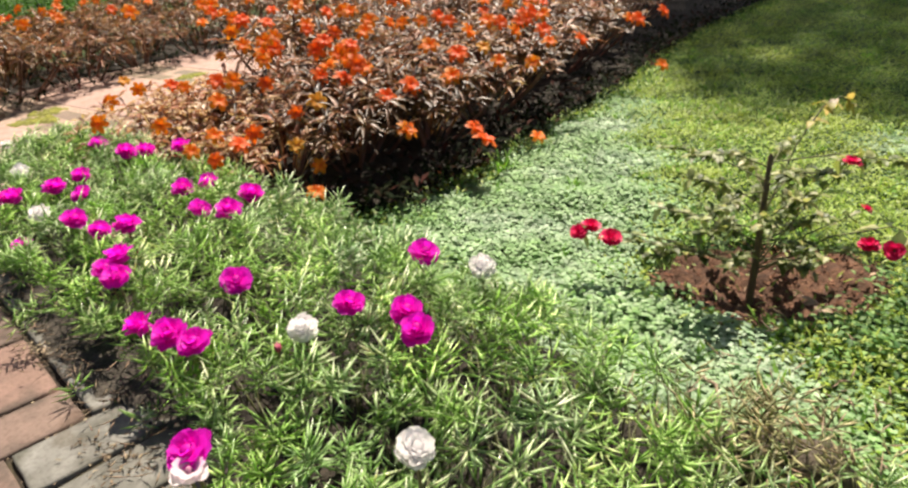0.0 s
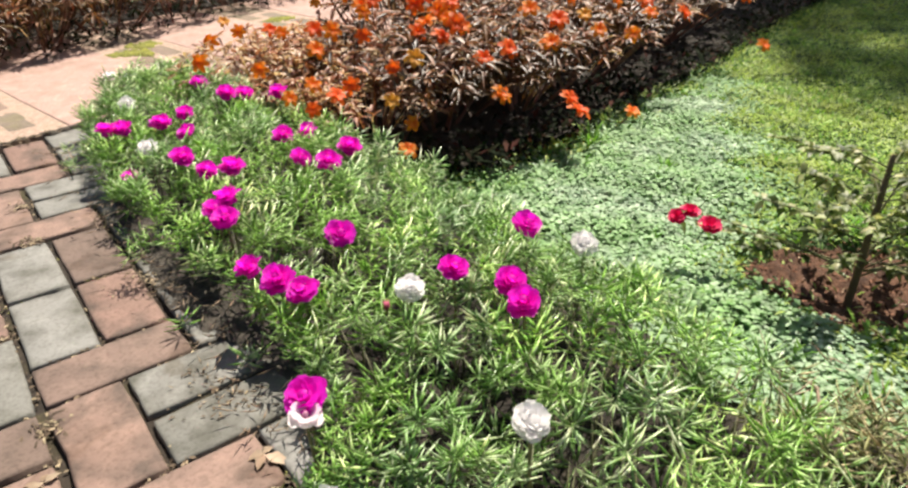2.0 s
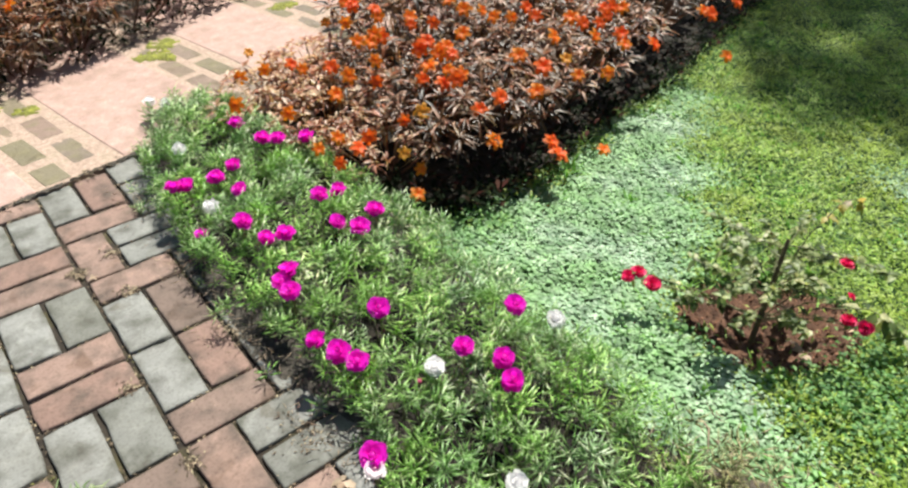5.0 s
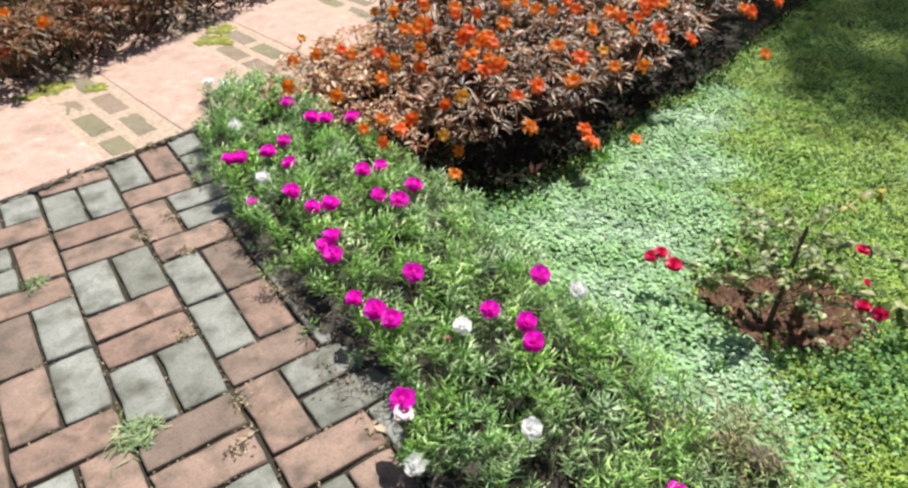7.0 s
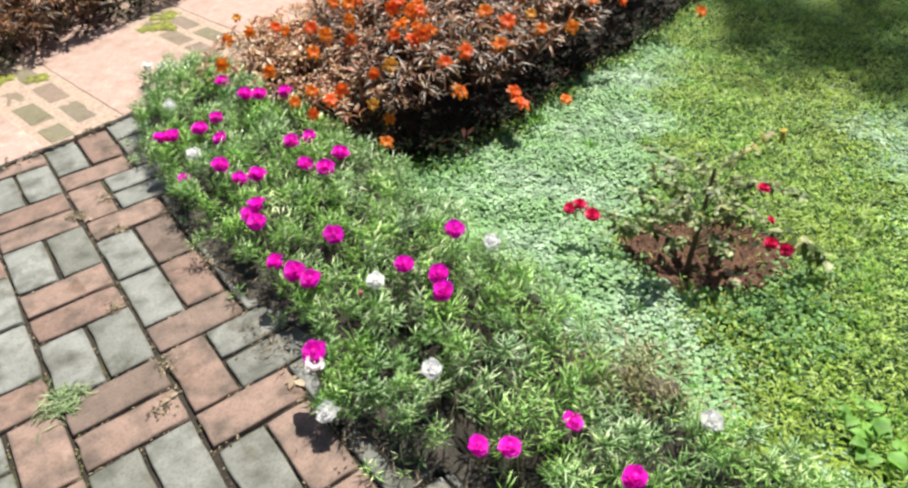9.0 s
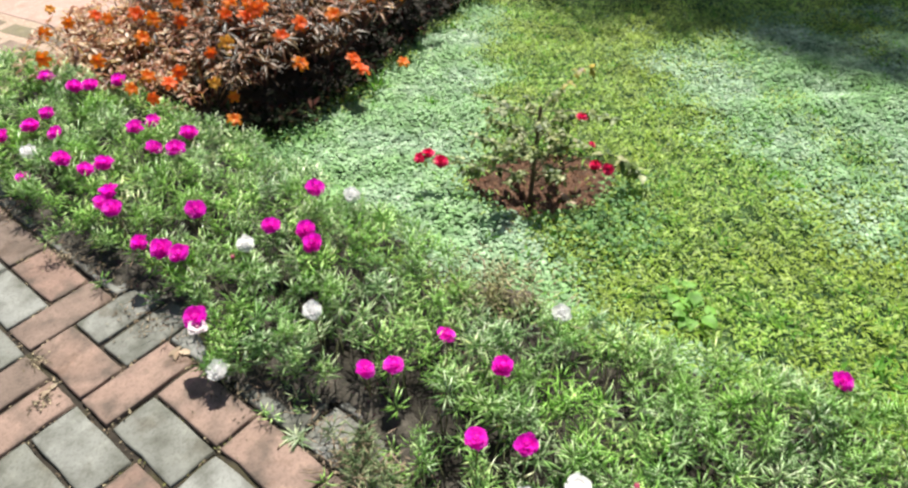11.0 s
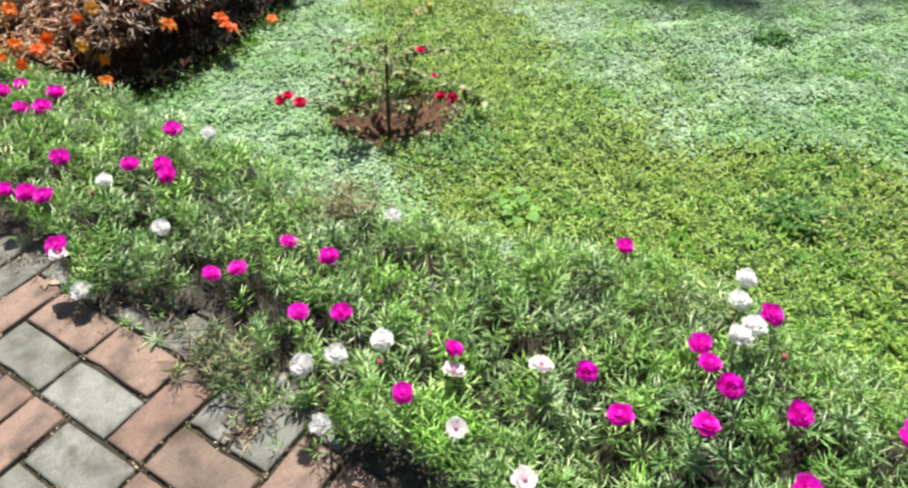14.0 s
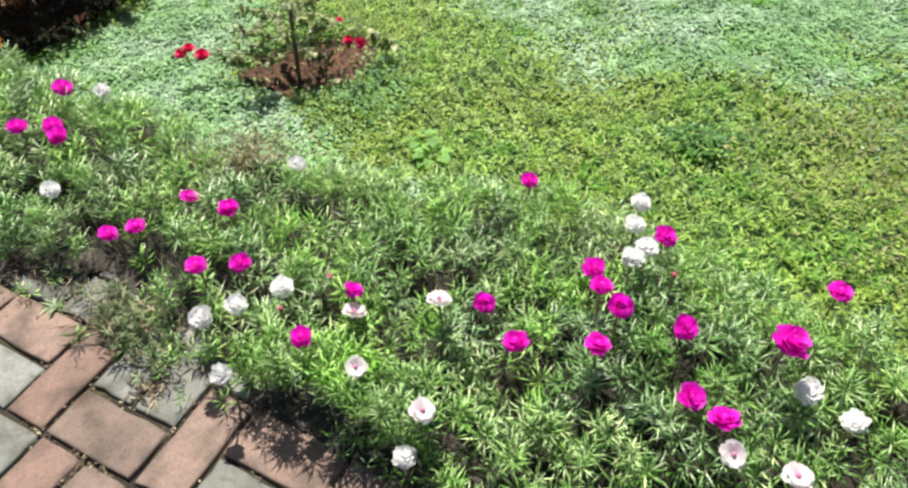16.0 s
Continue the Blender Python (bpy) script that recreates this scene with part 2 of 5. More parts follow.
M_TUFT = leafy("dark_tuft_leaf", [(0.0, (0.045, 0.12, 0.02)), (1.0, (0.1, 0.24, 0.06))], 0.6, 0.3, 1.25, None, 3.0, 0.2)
M_CLOVER_SHADE = leafy("clover_shade_leaf", [(0.0, (0.045, 0.14, 0.03)), (0.6, (0.13, 0.28, 0.065)), (1.0, (0.27, 0.44, 0.14))], 0.55, 0.3, 1.25, None, 3.0, 0.3)
M_PATHWEED = leafy("path_weed_leaf", [(0.0, (0.1, 0.17, 0.06)), (0.6, (0.22, 0.3, 0.13)), (1.0, (0.42, 0.45, 0.26))], 0.45, 0.25)
M_TREE = leafy("tree_leaf", [(0.0, (0.04, 0.08, 0.02)), (1.0, (0.09, 0.15, 0.04))], 0.5, 0.2)
M_DRY = leafy("dry_leaf", [(0.0, (0.22, 0.145, 0.085)), (1.0, (0.42, 0.32, 0.22))], 0.7, 0.1)
M_MULCH = leafy("bark_mulch", [(0.0, (0.035, 0.017, 0.01)), (0.6, (0.13, 0.058, 0.032)), (0.93, (0.24, 0.125, 0.075)), (1.0, (0.5, 0.38, 0.26))], 0.85, 0.05, 1.0, None, 3.0, 0.2)
M_CRUMB = leafy("brown_crumbs", [(0.0, (0.05, 0.035, 0.02)), (0.7, (0.14, 0.1, 0.06)), (1.0, (0.4, 0.33, 0.2))], 0.8, 0.05)
M_JOINTMOSS = leafy("joint_moss_tuft", [(0.0, (0.07, 0.075, 0.018)), (1.0, (0.2, 0.2, 0.05))], 0.8, 0.1)
M_MAGENTA = petal("magenta_petal", (0.9, 0.006, 0.6), (0.96, 0.025, 0.8), 0.6)
M_WHITE = petal("white_petal", (0.95, 0.93, 0.92), (0.96, 0.95, 0.94), 0.58)
M_BLUSH = petal("blush_petal", (0.88, 0.72, 0.78), (0.94, 0.9, 0.9), 0.5)
M_ORANGE = petal("orange_petal", (0.96, 0.19, 0.006), (0.97, 0.34, 0.015), 0.58)
M_SCARLET = petal("scarlet_petal", (0.93, 0.13, 0.01), (0.96, 0.2, 0.014), 0.58)
M_AMBER = petal("amber_petal", (0.85, 0.36, 0.02), (0.85, 0.42, 0.05))
M_CRIMSON = petal("crimson_petal", (0.7, 0.006, 0.09), (0.8, 0.02, 0.15))
M_STAMEN = plain("dark_pink_stamen", (0.5, 0.2, 0.32))

# ---- mesh helpers ----
def raw_mesh(name, verts, faces, mat, smooth=True):
    """A mesh from arrays; faces all have the same number of corners."""
    verts, faces = np.asarray(verts, np.float32), np.asarray(faces, np.int32)
    k = faces.shape[1]
    me = bpy.data.meshes.new(name)
    me.vertices.add(len(verts))
    me.vertices.foreach_set("co", verts.ravel())
    me.loops.add(faces.size)
    me.loops.foreach_set("vertex_index", faces.ravel())
    me.polygons.add(len(faces))
    me.polygons.foreach_set("loop_start", np.arange(0, faces.size, k, dtype=np.int32))
    me.polygons.foreach_set("use_smooth", np.full(len(faces), smooth))
    me.update(calc_edges=True)
    me.validate()
    me.materials.append(mat)
    return me


def child(name, me, parent=None, label="", at=(0, 0, 0), turn=(0, 0, 0), scale=1.0):
    ob = new(name, me)
    ob.parent = parent
    ob.location, ob.rotation_euler = at, turn
    ob.scale = scale if isinstance(scale, (tuple, list)) else (scale, scale, scale)
    return tagged(ob, label)


def unit(v):
    return v / np.maximum(np.linalg.norm(v, axis=1, keepdims=True), 1e-9)


def needles(base, way, length, width):
    """Three-sided spindles: succulent leaves and thin stalks."""
    n = len(base)
    way = unit(way)
    helper = np.where(np.abs(way[:, 2:3]) > 0.9, np.array([[1.0, 0, 0]]), np.array([[0, 0, 1.0]]))
    a = unit(np.cross(way, helper))
    b = np.cross(way, a)
    L, W = np.asarray(length).reshape(-1, 1), np.asarray(width).reshape(-1, 1) / 2
    mid = base + way * L * 0.45
    tip = base + way * L
    tip[:, 2] += (L * 0.1).ravel()
    ring = [mid + W * (a * math.cos(x) + b * math.sin(x)) for x in (0, 2.094, 4.189)]
    v = np.stack([base, *ring, tip], 1).reshape(-1, 3)
    f = np.array([[0, 2, 1], [0, 3, 2], [0, 1, 3], [4, 1, 2], [4, 2, 3], [4, 3, 1]])
    return v, (np.arange(n)[:, None, None] * 5 + f[None]).reshape(-1, 3)


def blades(base, way, length, width, droop=0.25, fold=0.15, face=None):
    """Folded leaf blades with a midrib: base, widest part, narrowing, tip."""
    n = len(base)
    way = unit(way)
    up = np.tile(np.array([[0, 0, 1.0]]), (n, 1)) if face is None else face
    side = unit(np.cross(way, up))
    nor = np.cross(side, way)
    L, W = np.asarray(length).reshape(-1, 1) * np.ones((n, 1)), np.asarray(width).reshape(-1, 1) * np.ones((n, 1)) / 2
    z = np.array([[0, 0, 1.0]])

    def at(s):
        return base + way * L * s - z * L * droop * s * s
    m1, m2, tip = at(0.4), at(0.75), at(1.0)
    lift = nor * W * fold * 2
    v = np.stack([base, m1 - side * W + lift, m1, m1 + side * W + lift, m2 - side * W * 0.62 + lift, m2, m2 + side * W * 0.62 + lift, tip], 1).reshape(-1, 3)
    f = np.array([[0, 2, 1], [0, 3, 2], [1, 2, 4], [2, 5, 4], [2, 3, 5], [3, 6, 5], [4, 5, 7], [5, 6, 7]])
    return v, (np.arange(n)[:, None, None] * 8 + f[None]).reshape(-1, 3)


def leaflets(base, way, length, width, droop=0.25, fold=0.15):
    """Small folded leaves for turf and mats: base, two sides, rib and tip."""
    n = len(base)
    way = unit(way)
    side = unit(np.cross(way, np.tile(np.array([[0, 0, 1.0]]), (n, 1))))
    nor = np.cross(side, way)
    L, W = np.asarray(length).reshape(-1, 1) * np.ones((n, 1)), np.asarray(width).reshape(-1, 1) * np.ones((n, 1)) / 2
    z = np.array([[0, 0, 1.0]])
    rib = base + way * L * 0.5 - z * L * droop * 0.25
    tip = base + way * L - z * L * droop
    lift = nor * W * fold * 2
    v = np.stack([base, rib - side * W + lift, rib, rib + side * W + lift, tip], 1).reshape(-1, 3)
    f = np.array([[0, 2, 1], [0, 3, 2], [1, 2, 4], [2, 3, 4]])
    return v, (np.arange(n)[:, None, None] * 5 + f[None]).reshape(-1, 3)


def joined(*pieces):
    vs, fs, k = [], [], 0
    for v, f in pieces:
        vs.append(v)
        fs.append(f + k)
        k += len(v)
    return np.concatenate(vs), np.concatenate(fs)


def tube(points, radii, sides=6):
    """A tapered stalk through the points."""
    pts = [Vector(p) for p in points]
    v, f = [], []
    for k, p in enumerate(pts):
        d = (pts[min(k + 1, len(pts) - 1)] - pts[max(k - 1, 0)]).normalized()
        a = d.cross(Vector((0.3, 1, 0.2))).normalized()
        b = d.cross(a)
        for s in range(sides):
            x = 2 * math.pi * s / sides
            v.append(p + (a * math.cos(x) + b * math.sin(x)) * radii[k])
    for k in range(len(pts) - 1):
        for s in range(sides):
            i, j = k * sides + s, k * sides + (s + 1) % sides
            f += [(i, j, j + sides), (i, j + sides, i + sides)]
    return np.array([tuple(p) for p in v]), np.array(f)


def inside(poly, x, y):
    c = np.zeros(len(x), bool)
    for (x1, y1), (x2, y2) in zip(poly, poly[1:] + poly[:1]):
        hit = ((y1 > y) != (y2 > y)) & (x < (x2 - x1) * (y - y1) / ((y2 - y1) or 1e-9) + x1)
        c ^= hit
    return c


def edge_distance(poly, x, y):
    d = np.full(len(x), 1e9)
    for (x1, y1), (x2, y2) in zip(poly, poly[1:] + poly[:1]):
        dx, dy = x2 - x1, y2 - y1
        s = np.clip(((x - x1) * dx + (y - y1) * dy) / (dx * dx + dy * dy), 0, 1)
        d = np.minimum(d, np.hypot(x - x1 - s * dx, y - y1 - s * dy))
    return d


def wave(x, y, k=1.0, seed=0.0):
    """A smooth uneven field between about -1 and 1."""
    return (np.sin(3.1 * k * x + 1.7 * np.sin(2.3 * k * y + seed) + seed) + np.sin(2.7 * k * y + 1.9 * np.sin(3.3 * k * x - seed) + 2 * seed) + np.sin(5.3 * k * (x + y) + seed * 3) * 0.6) / 2.6


def scatter(poly, per_m2, rng):
    """Points strewn over an outline on the ground."""
    xs, ys = [p[0] for p in poly], [p[1] for p in poly]
    n = int((max(xs) - min(xs)) * (max(ys) - min(ys)) * per_m2)
    x, y = rng.uniform(min(xs), max(xs), n), rng.uniform(min(ys), max(ys), n)
    k = inside(poly, x, y)
    return x[k], y[k]


# ---- plan ----
BED = [(0.33, 1.12), (0.3, 0.9), (0.265, 0.6), (0.285, 0.38), (0.3, 0.15), (0.318, 0.0), (0.318, -0.12), (0.292, -0.25), (0.285, -0.42), (0.345, -0.62), (0.37, -0.78), (0.31, -0.88), (0.29, -0.97), (0.26, -1.06), (0.24, -1.17), (0.262, -1.27), (0.265, -1.38), (0.24, -1.5), (0.19, -1.64), (0.15, -2.6),
       (0.78, -2.6), (0.82, -2.05), (0.88, -1.76), (0.94, -1.55), (0.92, -1.4), (0.87, -1.2), (0.81, -1.0), (0.77, -0.85), (0.77, -0.7), (0.79, -0.55), (0.81, -0.4), (0.81, -0.2), (0.81, 0.02), (0.83, 0.3), (0.8, 0.5), (0.78, 0.85), (0.75, 1.2), (0.62, 1.42), (0.42, 1.36)]
SILVER = [(0.83, 0.34), (1.0, 0.26), (1.3, 0.26), (1.75, 0.38), (2.25, 0.44), (2.2, 0.3), (1.85, 0.12), (1.6, -0.12), (1.42, -0.3), (1.15, -0.3), (1.08, -0.42), (1.05, -0.58), (1.0, -0.68), (0.96, -0.8), (0.92, -0.95), (0.84, -1.15), (0.8, -0.95), (0.72, -0.6), (0.68, -0.3), (0.72, -0.02)]
SILVER_FAR = [(2.1, -0.55), (1.85, -0.95), (1.68, -1.3), (1.72, -1.7), (1.8, -2.2), (2.2, -3.4), (3.4, -3.4), (3.2, -1.6), (2.7, -0.7)]
SOIL_PATCH = [(1.1, -0.36), (1.075, -0.47), (1.085, -0.58), (1.15, -0.655), (1.24, -0.7), (1.33, -0.72), (1.42, -0.69), (1.46, -0.6), (1.43, -0.48), (1.35, -0.38), (1.24, -0.32)]
IMPATIENS_BED = [(0.8, 1.5), (0.78, 0.95), (0.84, 0.44), (1.0, 0.27), (1.3, 0.27), (1.75, 0.39), (2.24, 0.45), (2.85, 0.62), (3.5, 0.77), (4.3, 0.88), (6.2, 1.06), (6.2, 2.6), (4.0, 2.5), (2.6, 2.25), (1.7, 1.95), (1.15, 1.72)]
HEDGE_BED = [(-3.0, 1.55), (-1.0, 1.82), (0.0, 1.98), (0.6, 2.2), (1.2, 2.45), (2.0, 2.75), (3.5, 3.2), (7.0, 4.0), (7.0, 5.4), (3.0, 4.3), (1.4, 3.7), (0.3, 3.2), (-1.0, 2.9), (-3.0, 2.6)]


# where the moss roses bloom
MAGENTA_UPPER = [(0.585, 0.954), (0.602, 0.811), (0.641, 0.782), (0.711, 0.735), (0.468, 0.722), (0.402, 0.689), (0.426, 0.598), (0.29, 0.714), (0.324, 0.704), (0.368, 0.453), (0.379, 0.347), (0.425, 0.334), (0.58, 0.436), (0.63, 0.418), (0.554, 0.3), (0.584, 0.245), (0.653, 0.279)]
MAGENTA_MIDDLE = [(0.334, 0.183, 0.13), (0.362, 0.196, 0.135), (0.335, 0.142, 0.13), (0.454, -0.029, 0.13), (0.668, -0.228, 0.156), (0.308, -0.018, 0.116), (0.327, -0.072, 0.116), (0.341, -0.118, 0.116), (0.515, -0.24, 0.14), (0.555, -0.31, 0.135), (0.527, -0.37, 0.145), (0.24, -0.325, 0.125)]
MAGENTA_LOWER = [(0.361, -0.684, 0.112), (0.402, -0.72, 0.11), (0.529, -0.747, 0.096), (0.493, -0.907, 0.151), (0.342, -0.96, 0.164), (0.382, -1.031, 0.16), (0.406, -1.263, 0.17), (0.285, -1.242, 0.175), (0.885, -1.406, 0.092), (0.783, -1.719, 0.15), (0.615, -1.631, 0.19), (0.573, -1.658, 0.2), (0.554, -1.696, 0.194),
                 (0.428, -1.566, 0.17), (0.48, -1.686, 0.17), (0.564, -1.801, 0.18), (0.463, -1.842, 0.15), (0.444, -1.896, 0.15), (0.481, -1.484, 0.173), (0.768, -2.024, 0.16)]
WHITES = [(0.391, 0.934, 0.12), (0.338, 0.582, 0.12), (0.434, -0.25, 0.148), (0.372, -0.539, 0.17), (0.204, -0.418, 0.061), (0.72, -0.298, 0.132), (0.457, 1.4, 0.08), (0.5, 1.37, 0.07), (0.258, -1.039, 0.149), (0.307, -1.079, 0.15), (0.368, -1.137, 0.16), (0.19, -1.137, 0.13), (0.823, -1.658, 0.179), (0.771, -1.663, 0.17), (0.711, -1.7, 0.18), (0.676, -1.683, 0.18), (0.72, -0.9, 0.095), (0.542, -1.998, 0.16), (0.516, -2.066, 0.16), (0.206, -1.475, 0.1)]
BLUSHES = [(0.228, -0.345, 0.118), (0.377, -1.283, 0.155), (0.285, -1.345, 0.155), (0.443, -1.417, 0.185), (0.261, -1.48, 0.155), (0.402, -1.919, 0.14), (0.406, -2.007, 0.14)]

# clover spots; several lay the rose bush's shadow down as darker leaves
DARK_SPOTS = [(1.07, -0.72), (0.93, -0.36), (1.13, -0.76), (1.09, -0.84), (1.16, -0.82), (1.18, -0.9), (1.22, -0.78), (1.02, 0.17), (0.95, 0.24), (1.97, -1.23), (1.19, -0.735), (1.285, -0.775), (1.12, -0.8), (1.25, -0.84), (1.31, -0.73), (1.37, -0.76), (1.13, -0.69), (1.04, -0.43)]
# gaps in the cushion where bare soil shows
HOLLOWS = [(0.36, -0.63, 0.035), (0.345, -0.7, 0.05), (0.21, -1.2, 0.05), (0.215, -1.26, 0.05), (0.26, -1.295, 0.045), (0.37, -0.8, 0.045), (0.273, -0.94, 0.05), (0.286, -1.09, 0.05), (0.305, -0.69, 0.04), (0.43, -0.05, 0.035), (0.54, -0.47, 0.03), (0.6, -1.05, 0.035), (0.5, -1.35, 0.035), (0.66, -1.3, 0.03), (0.42, 0.1, 0.03), (0.62, -0.62, 0.035), (0.48, 0.5, 0.03), (0.735, -0.715, 0.06), (0.745, -0.78, 0.05), (0.7, -0.67, 0.035), (0.665, -0.785, 0.04), (0.622, -0.74, 0.032), (0.7, -0.835, 0.04), (0.64, -0.83, 0.03)]


def lay(x, y):
    """Height of the bare ground."""
    x, y = np.asarray(x, float), np.asarray(y, float)
    z = np.where(x < 0.3, -0.06, np.clip(-0.01 - 0.09 * (x - 0.35), -0.06, -0.01))
    z = z + 0.006 * wave(x, y, 3.0, 1.0) * (x > 0.3)
    dip = np.hypot((x - 1.25) / 0.22, (y + 0.53) / 0.22)
    z = z - 0.05 * np.clip(1 - dip, 0, 1)
    path = (y > 1.05 + 0.17 * x) & (y < 3.0)
    return np.where(path & (x < 7) & (x > 0.0) & ~inside(BED, x.ravel(), y.ravel()).reshape(x.shape), np.minimum(z, -0.05), z)


_jit = np.random.RandomState(41)
MOUNDS = np.array([(0.1 + 0.1 * i + 0.05 * (j % 2) + _jit.uniform(-0.03, 0.03), -2.6 + 0.087 * j + _jit.uniform(-0.025, 0.025), _jit.uniform(-0.012, 0.016)) for i in range(11) for j in range(47)])


def mounds(x, y):
    """Domed single plants that make up the cushion."""
    best, rise = np.full(len(x), 9.0), np.zeros(len(x))
    for mx, my, up in MOUNDS:
        d = np.hypot(x - mx, y - my)
        k = d < best
        best, rise = np.where(k, d, best), np.where(k, up, rise)
    return rise + 0.02 - 0.062 * np.clip(best / 0.07, 0, 1) ** 2


def bed_top(x, y):
    """Height of the moss rose cushion over the bed."""
    d = edge_distance(BED, x, y)
    foot = np.where(x < 0.45, 0.09, 0.045)
    h = foot + (0.115 - foot) * np.clip(d / np.where(x < 0.45, 0.06, 0.11), 0, 1) ** 0.7
    return h * (1 + 0.2 * wave(x, y, 4.0, 2.0)) + 0.016 * wave(x, y, 9.0, 5.0) + np.clip(d / 0.03, 0.3, 1) * mounds(x, y)


def under_blooms(x, y, z):
    """Leaves keep below the open flowers."""
    for fx, fy, fz in [(a, c, 0.13) for a, c in MAGENTA_UPPER] + MAGENTA_MIDDLE + MAGENTA_LOWER + WHITES + BLUSHES:
        near = np.hypot(x - fx, y - fy) < 0.038
        z = np.where(near, np.minimum(z, fz - 0.024), z)
        ahead = np.hypot(x - fx + 0.03, y - fy + 0.04) < 0.035
        z = np.where(ahead, np.minimum(z, fz - 0.012), z)
    return z


def sheet(name, xs, ys, height, mat, label):
    X, Y = np.meshgrid(xs, ys)
    Z = height(X, Y)
    v = np.stack([X.ravel(), Y.ravel(), Z.ravel()], 1)
    w = len(xs)
    i = (np.arange(len(ys) - 1)[:, None] * w + np.arange(w - 1)[None]).ravel()
    ob = new(name, raw_mesh(name, v, np.stack([i, i + 1, i + 1 + w, i + w], 1), mat))
    return tagged(ob, label, name.split("_")[0], kind="structure")


# ---- ground ----
near_x, near_y = np.arange(-2.5, 5.01, 0.05), np.arange(-4.0, 5.01, 0.05)
far = [8, 12, 20, 40, 90, 200, 500]
sheet("ground", np.concatenate([[-v for v in far[::-1]], near_x, far]), np.concatenate([[-v for v in far[::-1]], near_y, far]), lay, M_GROUND, "dark earth under lawn and garden beds")
rng = np.random.RandomState(3)


def patch(name, poly, lift, mat, label, step=0.02, rough=0.006):
    """A layer of soil that follows the ground inside an outline."""
    xs = np.arange(min(p[0] for p in poly), max(p[0] for p in poly) + step, step)
    ys = np.arange(min(p[1] for p in poly), max(p[1] for p in poly) + step, step)
    X, Y = np.meshgrid(xs, ys)
    x, y = X.ravel(), Y.ravel()
    k = inside(poly, x, y)
    z = lay(x, y) + lift * np.clip(edge_distance(poly, x, y) / 0.03, 0, 1) * k + rough * rng.uniform(-1, 1, len(x)) + rough * wave(x, y, 25, 3)
    w = len(xs)
    i = (np.arange(len(ys) - 1)[:, None] * w + np.arange(w - 1)[None]).ravel()
    q = np.stack([i, i + 1, i + 1 + w, i + w], 1)
    q = q[k[q].all(1)]
    return tagged(new(name, raw_mesh(name, np.stack([x, y, z], 1), q, mat)), label, "soil", kind="structure")


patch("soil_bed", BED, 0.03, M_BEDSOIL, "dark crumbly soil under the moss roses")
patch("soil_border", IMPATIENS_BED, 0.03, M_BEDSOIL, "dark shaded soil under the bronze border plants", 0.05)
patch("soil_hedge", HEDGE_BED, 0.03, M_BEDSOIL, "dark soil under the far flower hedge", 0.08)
patch("soil_patch", SOIL_PATCH, 0.012, M_SOIL, "bare red-brown soil hollow around the rose bush", 0.012, 0.007)

# ---- moss rose cushion ----
def rosettes(x, y, z, rng, leaves=13, length=0.0275, spread=0.62, width=0.0029, way=None):
    n = len(x)
    c = np.stack([x, y, z], 1)
    tilt = unit(np.stack([rng.normal(0, 0.55, n), rng.normal(0, 0.55, n), np.ones(n)], 1))
    if way is not None:
        tilt = unit(way * 1.6 + tilt)
    a = unit(np.cross(tilt, np.array([[0.3, 1.0, 0.1]])))
    b = np.cross(tilt, a)
    out = []
    size = rng.uniform(0.72, 1.5, n)
    for k in range(leaves):
        ang = k * 2.4 + rng.uniform(-0.3, 0.3, n)
        rise = (-0.2 + 1.2 * (k / leaves) ** 1.4) * spread
        w = a * np.cos(ang)[:, None] + b * np.sin(ang)[:, None] + tilt * (rise + rng.uniform(-0.15, 0.25, n))[:, None]
        root = c - tilt * ((leaves - k) * 0.0013)
        out.append(needles(root, w, size * length * rng.uniform(0.8, 1.25, n), size * width))
    return joined(*out)


x, y = scatter(BED, 2000, rng)
d = edge_distance(BED, x, y)
thin = (d + 0.05 * wave(x, y, 9, 3) + 0.03 * wave(x, y, 23, 1) > 0.02) & (wave(x, y, 12, 8) > -0.62)
thin &= ~((x < 0.42) & (y < -0.55) & (y > -1.05) & (rng.uniform(0, 1, len(x)) < 0.5))
for hx, hy, hr in HOLLOWS:
    thin &= np.hypot(x - hx, y - hy) > hr * rng.uniform(0.7, 1.15, len(x))
x, y = x[thin], y[thin]
z = under_blooms(x, y, bed_top(x, y) - np.abs(rng.normal(0, 0.02, len(x))))
e = 0.012
slope = unit(np.stack([bed_top(x - e, y) - bed_top(x + e, y), bed_top(x, y - e) - bed_top(x, y + e), np.full(len(x), 2 * e)], 1))
v, f = rosettes(x, y, z, rng, way=slope)
x2, y2 = scatter(BED, 300, rng)
z2 = bed_top(x2, y2) * rng.uniform(0.2, 0.75, len(x2))
under = rosettes(x2, y2, z2, rng, 7, 0.024, 0.6)
# sprigs that stray over the paving's edge
ex = np.concatenate([rng.uniform(0.2, 0.3, 60), rng.uniform(0.15, 0.25, 90), rng.normal(0.238, 0.032, 110)])
ey = np.concatenate([rng.uniform(-1.0, 1.05, 60), rng.uniform(-2.2, -0.95, 90), rng.normal(-0.83, 0.075, 110)])
hug = wave(ex, ey, 6, 2.2) > 0.05
hug &= ~((ey > -0.5) & (ey < -0.15) & (ex < 0.26))
stray = rosettes(ex[hug], ey[hug], rng.uniform(0.012, 0.035, hug.sum()), rng, 9, 0.021, 0.6)
